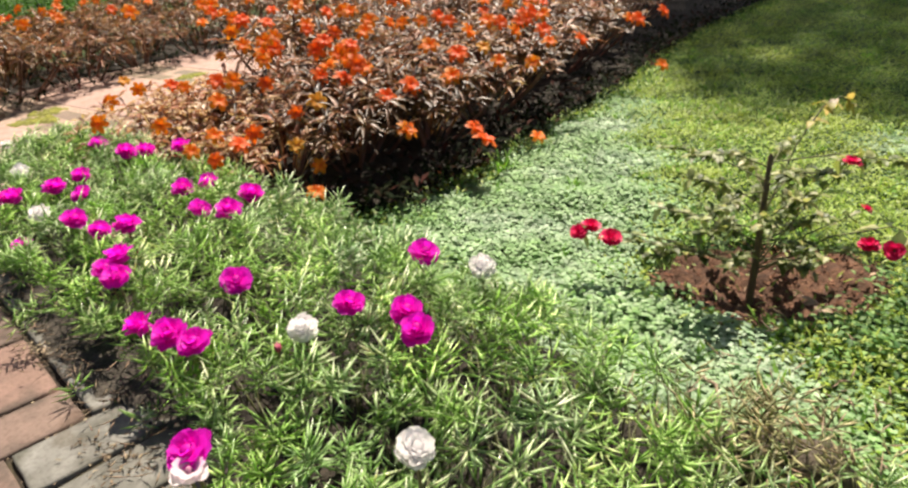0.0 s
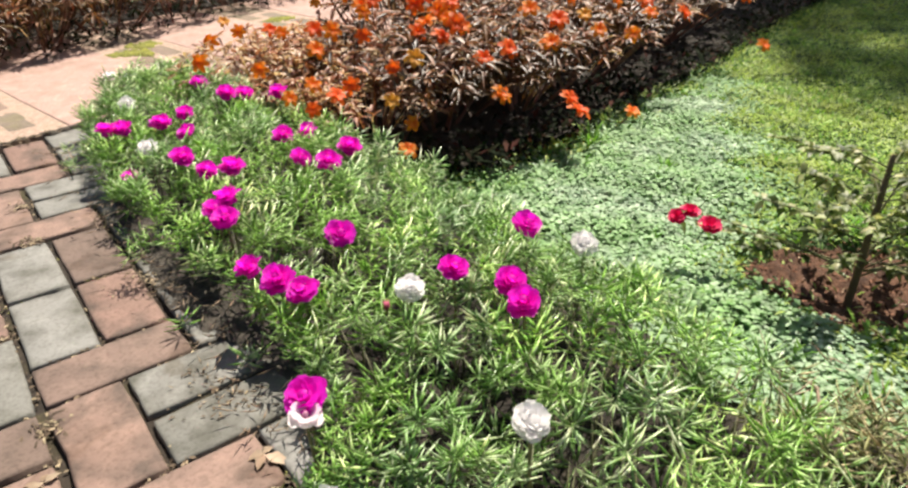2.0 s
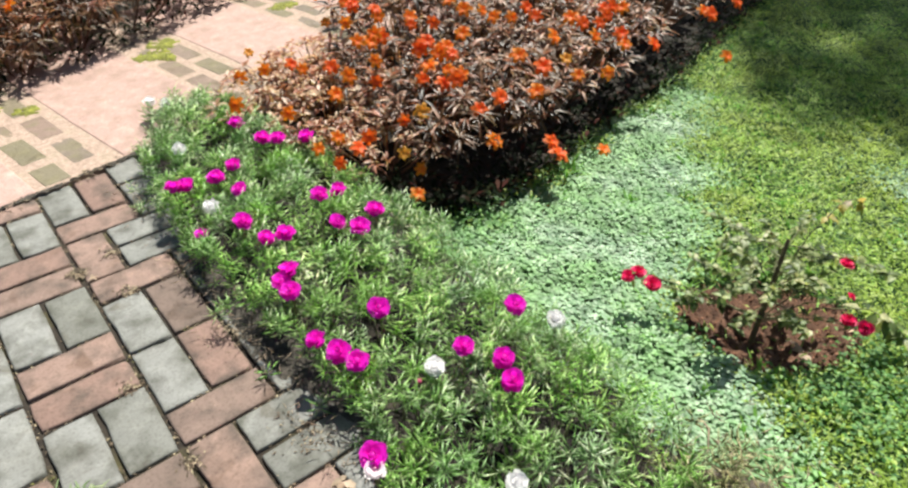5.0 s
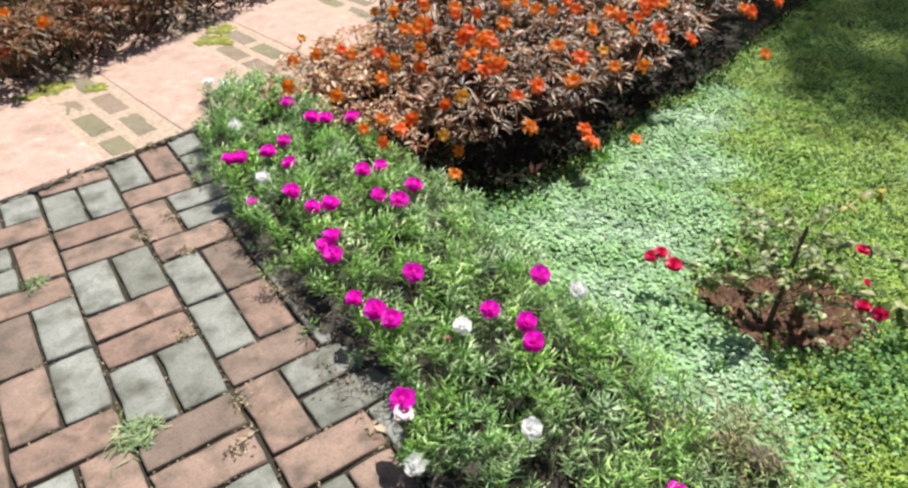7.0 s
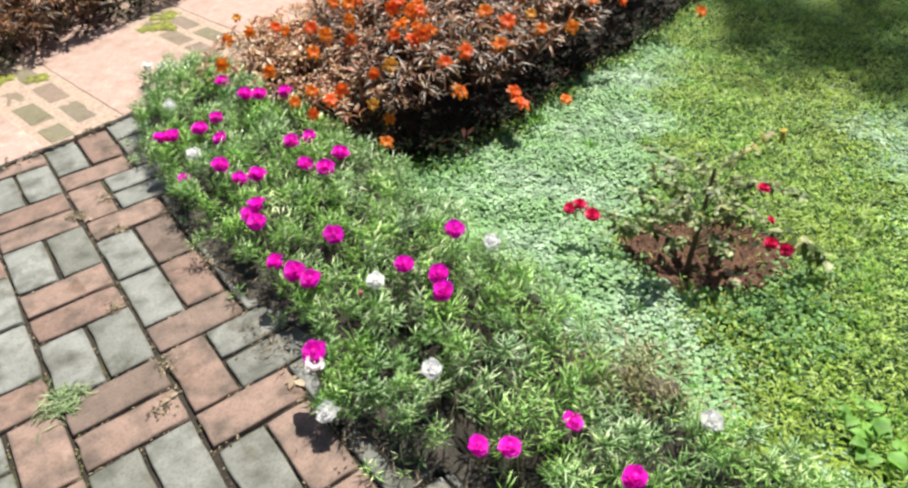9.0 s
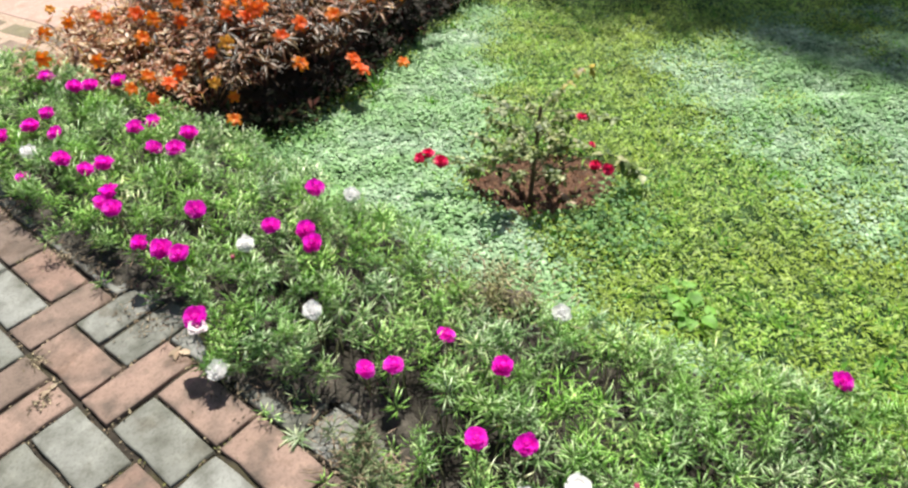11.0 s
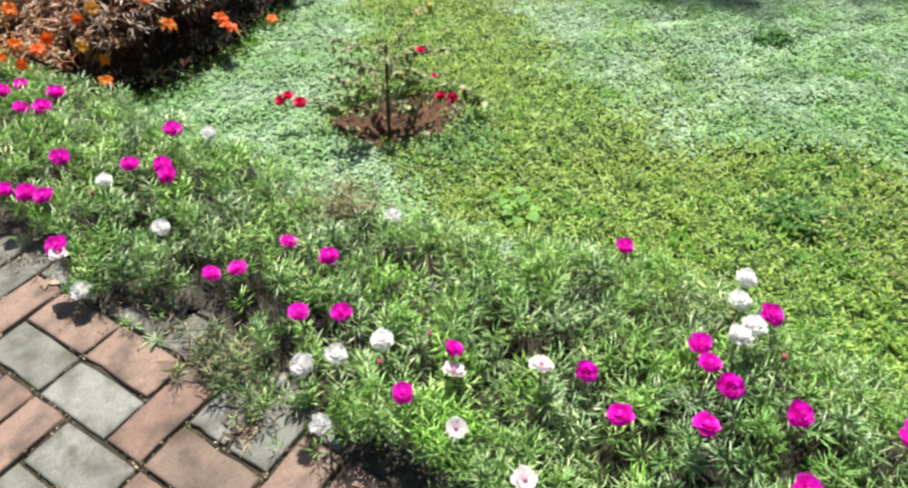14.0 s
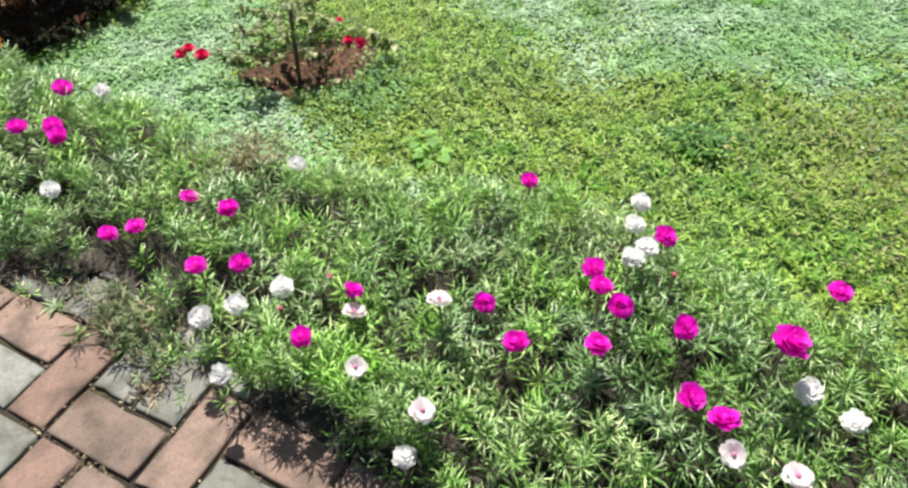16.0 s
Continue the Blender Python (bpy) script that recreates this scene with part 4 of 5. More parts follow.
STALK = raw_mesh("stalk", *tube([(0, 0, 0.001), (0.004, 0, -0.02), (0.012, 0.003, -0.045)], [0.0016, 0.0014, 0.0014], 4), M_STEM)
random.seed(5)
NEAR_PLANTS = [(1.13, 0.6), (1.4, 0.575), (1.72, 0.65), (2.06, 0.76), (2.4, 0.85), (2.75, 0.94), (1.26, 0.68), (1.58, 0.75), (1.2, 0.87), (1.55, 0.93), (1.95, 1.05), (2.42, 1.0), (2.76, 1.1), (2.3, 1.25), (1.4, 1.2), (1.8, 1.38), (2.7, 1.35), (3.1, 1.1), (3.5, 1.2), (3.1, 1.6), (2.2, 1.7), (1.72, 1.62), (3.9, 1.35), (3.6, 1.75), (4.4, 1.5), (4.2, 1.95), (4.9, 1.6), (2.7, 1.9), (5.4, 1.75), (4.9, 2.15), (5.8, 1.8), (5.6, 2.2), (6.1, 2.1)]
for x, y in NEAR_PLANTS:
    tall = 1.0 + 0.24 * min(max((y - 0.2 * x - 0.45) / 0.5, 0.0), 1.0)
    impatiens(x, y, tall * random.uniform(0.94, 1.08), random.choice(DENSE), "bronze-leaved impatiens with orange flowers, dense and bushy")
for x, y in [(0.92, 0.62), (0.88, 0.85), (0.95, 1.08), (1.08, 1.28), (0.82, 1.1), (1.1, 1.08)]:
    impatiens(x, y, random.uniform(0.9, 1.15), random.choice(LOW), "thin twiggy impatiens with reddish stems and small leaves")
ORANGE_LEFT = [(0.777, 1.092, 0.2), (0.886, 1.038, 0.19), (0.877, 1.097, 0.19), (0.714, 1.154, 0.17), (0.957, 0.971, 0.2), (0.735, 0.873, 0.14), (0.627, 1.012, 0.15), (1.244, 1.109, 0.27), (1.155, 0.962, 0.26), (1.111, 0.96, 0.25), (0.941, 0.832, 0.22), (0.995, 0.76, 0.21), (0.88, 0.819, 0.18), (0.95, 0.554, 0.17), (0.764, 0.625, 0.15), (0.794, 0.566, 0.13), (0.845, 0.587, 0.14), (0.711, 0.652, 0.12), (0.72, 0.55, 0.115), (0.929, 0.451, 0.06), (0.878, 0.4, 0.02), (1.227, 0.735, 0.25), (1.168, 0.717, 0.23), (1.103, 0.659, 0.22), (1.147, 0.613, 0.21), (1.206, 0.596, 0.23), (1.254, 0.747, 0.26)]
ORANGE_RIGHT = [(1.471, 0.898, 0.3), (1.519, 0.792, 0.29), (1.677, 0.791, 0.29), (1.657, 0.724, 0.28), (1.58, 0.56, 0.27), (1.397, 0.539, 0.26), (1.427, 0.455, 0.24), (1.516, 0.385, 0.21), (1.66, 0.379, 0.18), (1.347, 0.402, 0.2), (1.245, 0.454, 0.19), (1.159, 0.453, 0.18), (1.765, 0.652, 0.27), (1.753, 0.585, 0.27), (1.733, 0.509, 0.25), (1.903, 0.604, 0.26), (1.971, 0.636, 0.27), (1.858, 0.472, 0.2), (1.941, 0.408, 0.2), (2.371, 0.459, 0.2), (2.576, 0.475, 0.2), (2.483, 0.431, 0.0), (1.18, 0.412, 0.08), (1.337, 0.323, 0.06), (1.327, 0.28, 0.04), (1.494, 0.242, 0.01)]
ORANGE_TOP = [(1.325, 1.238, 0.27), (1.184, 1.032, 0.26), (1.1, 0.917, 0.24), (1.807, 1.028, 0.31), (1.643, 0.972, 0.3), (1.381, 1.172, 0.28), (1.932, 0.642, 0.27), (1.843, 0.484, 0.24), (2.376, 0.5, 0.2), (2.659, 0.785, 0.27), (1.529, 1.75, 0.27), (1.599, 1.149, 0.31), (1.956, 0.843, 0.3), (2.2, 1.0, 0.3), (2.5, 1.1, 0.3), (2.9, 1.1, 0.29), (2.1, 1.3, 0.3), (2.6, 1.5, 0.3), (3.3, 1.2, 0.28), (3.0, 0.9, 0.25), (3.8, 1.3, 0.28), (1.9, 1.6, 0.3), (2.3, 1.9, 0.3), (3.4, 1.7, 0.3)]
for x, y, z in ORANGE_LEFT + ORANGE_RIGHT:
    # the lowest ones hang clear of the leaves
    out = 0.045 if z < 0.13 and x > 1.0 else 0.0
    add_bloom(x - 0.5 * out, y - 0.7 * out, z + 0.5 * out, ORANGES, 0.86 if x < 1.0 else 1.0)
for x, y, z in ORANGE_TOP:
    add_bloom(x, y, z + 0.22 * min(max(y - 0.2 * x - 0.45, 0.0), 0.3), ORANGES)
rf = np.random.RandomState(19)
for k in range(115):
    x, y = rf.uniform(1.0, 3.4), rf.uniform(0.5, 1.7)
    add_bloom(x, y + 0.22 * max(x - 1.6, 0), rf.uniform(0.25, 0.3) + 0.2 * min(max(y - 0.75, 0.0), 0.35), ORANGES, 0.9)
for x, y, z in [(0.801, 1.261, 0.2), (1.005, 0.536, 0.19), (0.888, 0.471, 0.12), (1.53, 0.454, 0.24), (1.162, 1.348, 0.2)]:
    add_bloom(x, y, z, AMBERS, 0.8)

# ---- far flower hedge over the path ----
HEDGE_PLANTS = [(-1.2, 1.98), (-0.8, 2.02), (-0.45, 2.06), (-0.15, 2.09), (0.15, 2.18), (0.42, 2.32), (0.7, 2.47), (1.05, 2.65), (-0.3, 2.28), (0.05, 2.38), (0.5, 2.6), (1.4, 2.8), (1.8, 2.95), (2.2, 3.05), (2.7, 3.2), (3.2, 3.4), (-0.55, 2.55), (-0.1, 2.62), (0.3, 2.8), (0.75, 2.95), (1.2, 3.15), (1.7, 3.35), (2.3, 3.5), (3.8, 3.6), (4.5, 3.8), (3.0, 3.8), (0.1, 3.1), (0.55, 3.3), (1.0, 3.5), (1.5, 3.7), (2.1, 3.9), (2.7, 4.1), (0.8, 3.8), (1.3, 4.05), (1.9, 4.3), (3.5, 4.2), (-0.3, 2.95)]
for x, y in HEDGE_PLANTS:
    impatiens(x, y, random.uniform(0.95, 1.2), random.choice(DENSE), "bronze-leaved impatiens hedge plant beyond the paved path")
for k in range(40):
    x = rf.uniform(-0.4, 3.0)
    add_bloom(x, 2.25 + 0.33 * max(x, 0) + rf.uniform(0, 0.9), rf.uniform(0.26, 0.32), ORANGES, 0.9)
for x, y, z in [(-0.054, 2.075, 0.24), (0.055, 2.0, 0.2), (0.26, 2.2, 0.24), (-0.113, 2.02, 0.12), (0.117, 2.411, 0.3), (0.216, 2.333, 0.28), (0.878, 2.553, 0.28), (0.818, 2.684, 0.3), (1.034, 2.6, 0.28), (1.5, 2.9, 0.3), (0.5, 2.4, 0.26), (1.3, 2.7, 0.28), (0.6, 2.8, 0.32)]:
    add_bloom(x, y, z, ORANGES)

# low leaves whose colour paints the shade at the hedge's foot
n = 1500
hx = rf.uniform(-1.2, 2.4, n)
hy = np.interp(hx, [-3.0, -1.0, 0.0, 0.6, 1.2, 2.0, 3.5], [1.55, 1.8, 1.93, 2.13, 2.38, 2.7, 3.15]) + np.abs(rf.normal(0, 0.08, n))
tagged(new("hedge_undergrowth", raw_mesh("hedge_undergrowth", *cover_leaves(hx, hy, 0.01 + rf.uniform(0, 0.12, n), rf, 0.05, 0.013, 1.2), M_SHADELEAF)), "lower leaves at the foot of the flower hedge, its shade painted into their colour", "plant", kind="stuff")

# ---- rose bush ----
def rose_bloom(seed):
    r = np.random.RandomState(seed)
    return raw_mesh("bloom", *joined(petal_ring(6, 0.02, 0.022, 0.35, 0.0, 0.2, r), petal_ring(5, 0.015, 0.018, 0.9, 0.4, 0.2, r), petal_ring(4, 0.009, 0.012, 1.7, 0.1, 0.2, r)), M_CRIMSON)


rose = tagged(new("rose_bush"), "small upright rose bush with thin foliage and crimson blooms", "rose bush")
rose.location = (1.19, -0.525, -0.1)
R0 = np.array([1.19, -0.525, -0.1])
child("stem", raw_mesh("stem", *tube([(0, 0, -0.02), (0.02, 0.006, 0.08), (0.045, 0.016, 0.18), (0.07, 0.026, 0.285), (0.071, 0.026, 0.29)], [0.0078, 0.0066, 0.0056, 0.0046, 0.0016], 8), M_CANE), rose, "slim upright reddish-brown woody stem")
rr = np.random.RandomState(8)
BLOOM_ENDS = [(1.045, -0.315, 0.05), (1.04, -0.275, 0.065), (1.015, -0.265, 0.06), (1.28, -0.675, 0.052), (1.29, -0.71, 0.05), (1.255, -0.628, 0.2), (1.27, -0.66, 0.12)]
ROSE_ENDS = list(BLOOM_ENDS)
for k in range(24):
    a, q, s = k * 2.4, rr.uniform(0.08, 0.21), 0.28 + 0.62 * k / 23
    ROSE_ENDS.append((1.21 + 0.03 * s + q * math.cos(a), -0.5 + q * math.sin(a), -0.1 + 0.31 * s + rr.uniform(0.0, 0.05)))
leaf_parts = []
for k, e in enumerate(ROSE_ENDS):
    e = np.array(e) - R0
    s = 0.3 + 0.68 * (k - 7) / 23 if k > 6 else 0.3
    a = np.array([0.07 * s, 0.026 * s, 0.28 * s])
    mid = (a + e) / 2 + np.array([0, 0, 0.015])
    child("branch", raw_mesh("branch", *tube([tuple(a), tuple(mid), tuple(e)], [0.0016, 0.0012, 0.0008], 5), M_TWIG), rose)
    n = 10 if k < 7 else 38
    q = rr.uniform(0.45, 1.04, n)[:, None]
    base = (1 - q) ** 2 * a + 2 * q * (1 - q) * mid + q * q * e
    w = rr.normal(0, 1, (n, 3)) * np.array([[1, 1, 0.5]]) + np.array([[0, 0, 0.25]])
    leaf_parts.append(blades(base, w, rr.uniform(0.016, 0.028, n), rr.uniform(0.011, 0.018, n), 0.3, 0.15))
child("foliage", raw_mesh("foliage", *joined(*leaf_parts), M_ROSELEAF), rose, "sparse dull olive rose leaves")
for k in range(7):
    child("bloom", rose_bloom(40 + k), rose, "crimson bloom", tuple(np.array(ROSE_ENDS[k]) - R0), (rr.normal(0, 0.3), rr.normal(0, 0.3) - 0.3, 0), (1.1, 1.0, 0.95, 1.0, 0.9, 0.8, 0.6)[k])
# a crest branch with a few yellowed leaves, and a low one with dark olive leaves
CREST = [(0.04, 0.015, 0.17), (0.11, 0.0, 0.3), (0.17, -0.015, 0.36), (0.205, -0.03, 0.37), (0.235, -0.06, 0.345)]
LOWER = [(0.02, 0.0, 0.08), (0.07, -0.09, 0.16), (0.12, -0.17, 0.185), (0.15, -0.22, 0.16), (0.17, -0.26, 0.12)]
for way_, name, n, lo, size_, mat, text in ((LOWER, "leaves", 26, 0.4, 1.0, M_ROSELEAF, "dull olive leaves on the low branch"), (CREST, "yellow_leaves", 14, 0.35, 0.75, M_YELLOWLEAF, "yellowing leaves at the crest")):
    child("branch", raw_mesh("branch", *tube(way_, [0.0018, 0.0015, 0.0013, 0.0011, 0.0008], 6), M_TWIG), rose, "arching branch")
    q = rr.uniform(lo, 1.0, n)
    base = np.stack([np.interp(q, (0, 0.25, 0.5, 0.75, 1), [p[c] for p in way_]) for c in range(3)], 1)
    child(name, raw_mesh(name, *blades(base, rr.normal(0, 1, (n, 3)) * np.array([[1, 1, 0.4]]) - np.array([[0, 0, 0.2]]), size_ * rr.uniform(0.028, 0.044, n), size_ * rr.uniform(0.018, 0.027, n), 0.4, 0.12), mat), rose, text)

# mulch crumbs and sprouts over the soil hollow
rm = np.random.RandomState(33)
mx, my = scatter(SOIL_PATCH, 9000, rm)
tagged(new("mulch_crumbs", raw_mesh("mulch_crumbs", *blades(np.stack([mx, my, lay(mx, my) + 0.014], 1), rm.normal(0, 1, (len(mx), 3)) * np.array([[1, 1, 0.35]]), rm.uniform(0.006, 0.022, len(mx)), rm.uniform(0.003, 0.007, len(mx)), 0.1), M_MULCH)), "brown bark bits and crumbs on the bare soil", "mulch", kind="stuff")

# ---- weeds and litter ----
def clump(name, x, y, leaves, length, width, rise, mat, label, category, seed, lift=0.01, ground_z=None, spread=0.12):
    r = np.random.RandomState(seed)
    a = r.uniform(0, 6.28, leaves)
    w = np.stack([np.cos(a), np.sin(a), rise * r.uniform(0.3, 1.2, leaves)], 1)
    base = np.stack([r.normal(0, length * spread, leaves), r.normal(0, length * spread, leaves), np.zeros(leaves)], 1)
    ob = new(name, raw_mesh(name, *blades(base, w, length * r.uniform(0.6, 1.2, leaves), width * r.uniform(0.8, 1.2, leaves), 0.35, 0.1), mat))
    z0 = float(lay(np.array([x]), np.array([y]))[0]) if ground_z is None else ground_z
    ob.location = (x, y, z0 + lift)
    return tagged(ob, label, category)


def broadleaf_weed(x, y, leaves, length, seed):
    """A low rosette of broad leaves, each on its own short stalk."""
    r = np.random.RandomState(seed)
    ob = tagged(new("broadleaf_weed"), "light green broad-leaved weed in the lawn", "weed")
    ob.location = (x, y, float(lay(np.array([x]), np.array([y]))[0]) + 0.012)
    for k in range(leaves):
        a, ll = k * 2.4 + r.uniform(-0.3, 0.3), length * r.uniform(0.65, 1.15)
        way = np.array([[math.cos(a), math.sin(a), r.uniform(0.25, 0.6)]])
        v, f = joined(blades(way * 0.02 + np.array([[0, 0, 0.012]]), way, ll, ll * 0.72, 0.45, 0.12), needles(np.zeros((1, 3)), way * 0.02 + np.array([[0, 0, 0.012]]), 0.04, 0.004))
        child("leaf", raw_mesh("leaf", v, f, M_WEED), ob)


broadleaf_weed(1.0, -1.095, 10, 0.054, 51)
broadleaf_weed(1.05, -1.04, 6, 0.04, 50)
clump("grass_tuft", 1.34, -1.705, 190, 0.06, 0.011, 0.8, M_TUFT, "dark green grass tuft in the lawn", "weed", 52, 0.02, None, 0.5)
clump("grass_tuft", 2.31, -1.43, 160, 0.06, 0.012, 0.8, M_TUFT, "dark green grass tuft in the lawn", "weed", 53, 0.02, None, 0.5)
clump("grass_tuft", 1.378, 0.245, 26, 0.1, 0.006, 2.0, M_WEED, "light green grass tuft beside the dark border", "weed", 54)
clump("path_weed", -0.2, 0.0, 300, 0.036, 0.0032, 0.5, M_PATHWEED, "pale green weed spreading from a paving joint", "weed", 55, 0.0, 0.0, 0.55)
clump("path_weed", -0.28, 0.63, 70, 0.035, 0.003, 0.5, M_PATHWEED, "small green weed growing from a paving joint", "weed", 56, 0.0, 0.0, 0.3)
clump("dry_debris", 0.15, -0.95, 60, 0.03, 0.004, 0.3, M_CRUMB, "grey-brown wisps of dead shoots on the paving", "litter", 47, 0.0, 0.002, 0.5)
clump("dry_debris", 0.25, -0.75, 70, 0.035, 0.004, 0.3, M_CRUMB, "grey-brown wisps of dead shoots on the paving", "litter", 48, 0.0, 0.004, 0.5)
for k, (x, y, n) in enumerate([(-0.006, 0.687, 60), (0.075, 0.531, 33), (-0.027, 0.221, 22), (0.004, -0.04, 27), (-0.044, -0.158, 22), (0.086, 0.723, 27), (0.216, 0.246, 24)]):
    clump("dry_debris", x, y, 2 * n, 0.013, 0.0036, 0.25, M_CRUMB, "small heap of dry brown plant bits on the paving", "litter", 159 + k, 0.0, 0.002, 0.95)
clump("path_weed", 0.2, -0.83, 30, 0.035, 0.006, 0.9, M_WEED, "small bright green seedling in a paving joint", "weed", 57, 0.0, -0.008)
clump("path_weed", 0.215, -0.63, 34, 0.04, 0.004, 0.5, M_PATHWEED, "sprawling moss rose sprig on the paving edge", "weed", 58, 0.0, 0.0)
for k, (x, y, z, s) in enumerate([(1.25, -0.625, -0.068, 0.032), (0.02, 0.64, 0.004, 0.016), (0.2, -0.26, 0.004, 0.03), (-0.02, -0.14, 0.004, 0.02)]):
    clump("fallen_leaf", x, y, 5, s, s * 0.5, 0.3, M_DRY, "curled dry pale brown leaf litter", "leaf", 60 + k, 0.0, z)

# ---- dark shrubs beyond the hedge ----
def shrub(x, y, r, h, seed):
    """A low evergreen shrub: short stem and a loose dome of small leaves."""
    g = np.random.RandomState(seed)
    ob = tagged(new("evergreen_shrub"), "low dark green shrub behind the flower hedge", "shrub", "shrubs behind the hedge")
    ob.location = (x, y, -0.06)
    child("stem", raw_mesh("stem", *tube([(0, 0, -0.03), (0.02, 0, h * 0.4), (0, 0.02, h * 0.7)], [0.02, 0.016, 0.01], 6), M_WOOD), ob)
    n = 1500
    d = unit(g.normal(0, 1, (n, 3)))
    d[:, 2] = np.abs(d[:, 2])
    c = d * np.array([[r, r, h]]) * (g.uniform(0.5, 1.0, (n, 1)) ** 0.5)
    child("foliage", raw_mesh("foliage", *blades(c, d + g.normal(0, 0.7, (n, 3)), g.uniform(0.03, 0.06, n), g.uniform(0.016, 0.03, n)), M_TUFT), ob)


for k, (x, y) in enumerate([(0.9, 4.5), (1.5, 4.8), (2.1, 5.1), (2.8, 5.2), (3.5, 5.4), (0.4, 4.2), (-0.2, 3.8), (4.4, 5.6), (1.2, 5.6), (2.0, 6.0), (3.0, 6.2)]):
    shrub(x, y, 0.45, 0.4, 300 + k)

# ---- greenery along the dark border's foot ----
rg = np.random.RandomState(91)
FOOT = [(0.84, 0.38), (1.0, 0.27), (1.3, 0.27), (1.75, 0.39), (2.24, 0.45), (2.85, 0.62), (3.5, 0.77), (4.3, 0.88), (6.2, 1.06)]
fx, fy = [], []
for (x1, y1), (x2, y2) in zip(FOOT, FOOT[1:]):
    n = int(800 * math.hypot(x2 - x1, y2 - y1))
    s = rg.uniform(0, 1, n)
    fx.append(x1 + (x2 - x1) * s)
    fy.append(y1 + (y2 - y1) * s)
fx, fy = np.concatenate(fx), np.concatenate(fy)
fx, fy = fx + rg.normal(0, 0.02, len(fx)), fy + rg.normal(-0.02, 0.035, len(fx))
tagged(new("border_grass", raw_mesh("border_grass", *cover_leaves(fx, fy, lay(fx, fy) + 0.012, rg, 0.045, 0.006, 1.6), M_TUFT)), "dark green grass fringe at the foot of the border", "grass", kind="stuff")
# litter and low leaves, coloured dark for the shade under the border
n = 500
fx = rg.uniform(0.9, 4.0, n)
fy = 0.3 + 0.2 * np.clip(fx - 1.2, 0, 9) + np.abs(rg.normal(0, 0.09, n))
tagged(new("fallen_petals", raw_mesh("fallen_petals", *cover_leaves(fx, fy, lay(fx, fy) + 0.032, rg, 0.026, 0.01, 0.2), M_SHADELEAF)), "fallen reddish leaves and petals under the border plants, darkened for shade", "litter", kind="stuff")
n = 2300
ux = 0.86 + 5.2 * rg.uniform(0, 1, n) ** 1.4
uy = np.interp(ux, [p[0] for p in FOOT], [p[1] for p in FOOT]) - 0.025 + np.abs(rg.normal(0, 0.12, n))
tagged(new("border_undergrowth", raw_mesh("border_undergrowth", *cover_leaves(ux, uy, lay(ux, uy) + 0.02 + rg.uniform(0, 0.06, n), rg, 0.045, 0.013, 1.4), M_SHADELEAF)), "lower leaves and shoots, painted dark for the shade of the border plants", "plant", kind="stuff")
# real clover, plus dark leaves painted in for the rose bush's shadow
cx = np.concatenate([rg.normal(x, 0.04, 85) for x, y in DARK_SPOTS])
cy = np.concatenate([rg.normal(y, 0.04, 85) for x, y in DARK_SPOTS])
tagged(new("clover_cover", raw_mesh("clover_cover", *cover_leaves(cx, cy, lay(cx, cy) + rg.uniform(0.015, 0.055, len(cx)), rg, 0.016, 0.009, 0.8), M_CLOVER_SHADE)), "dark green clover among the pale ground cover, partly painting the rose bush's shadow", "ground cover", kind="stuff")

# ---- shade tree that stands beyond the lawn ----
tree = tagged(new("shade_tree"), "broad leafy tree that shades the far lawn", "tree")
tree.location = (15.0, 2.0, -0.05)
child("trunk", raw_mesh("trunk", *tube([(0, 0, -0.1), (0.05, 0, 3.5), (-0.1, 0, 8.0), (-0.1, 0, 12.4)], [0.4, 0.3, 0.22, 0.1], 12), M_WOOD), tree)
rt = np.random.RandomState(77)
REACH = SUN_DIR * (13.0 / SUN_DIR.z) - tree.location
# two masses of the crown: a broad one and a smaller bough that hangs nearer
BOUGHS = [((7.1, -1.1), 4.3, 8800), ((4.06, -0.42), 1.74, 1950)]
for (bx, by), rad, n in BOUGHS:
    c0 = Vector((bx, by, 0)) + REACH
    for k in range(6):
        a = k * 1.047
        child("limb", raw_mesh("limb", *tube([(-0.1, 0, 8.0), (c0.x * 0.5 + 0.2 * rad * math.cos(a), c0.y * 0.5 + 0.2 * rad * math.sin(a), 10.6), (c0.x + 0.45 * rad * math.cos(a), c0.y + 0.45 * rad * math.sin(a), 13.0)], [0.1, 0.06, 0.02], 6), M_WOOD), tree)
    a, q = rt.uniform(0, 6.28, n), np.sqrt(rt.uniform(0, 1, n))
    rim = rad * (1 + 0.05 * np.sin(7 * a) + 0.04 * np.sin(11 * a + 1))
    c = np.stack([c0.x + q * rim * np.cos(a), c0.y + q * rim * np.sin(a), 13.0 + 0.2 * rad * np.sqrt(np.clip(1 - q * q, 0, 1)) * rt.uniform(-0.6, 1.3, n)], 1)
    child("crown", raw_mesh("crown", *blades(c, rt.normal(0, 1, (n, 3)) * np.array([[1, 1, 0.4]]), rt.uniform(0.12, 0.2, n), rt.uniform(0.07, 0.11, n)), M_TREE), tree)

# ---- paved path of pink slabs and small tiles ----
PATH_TURN = radians(10)


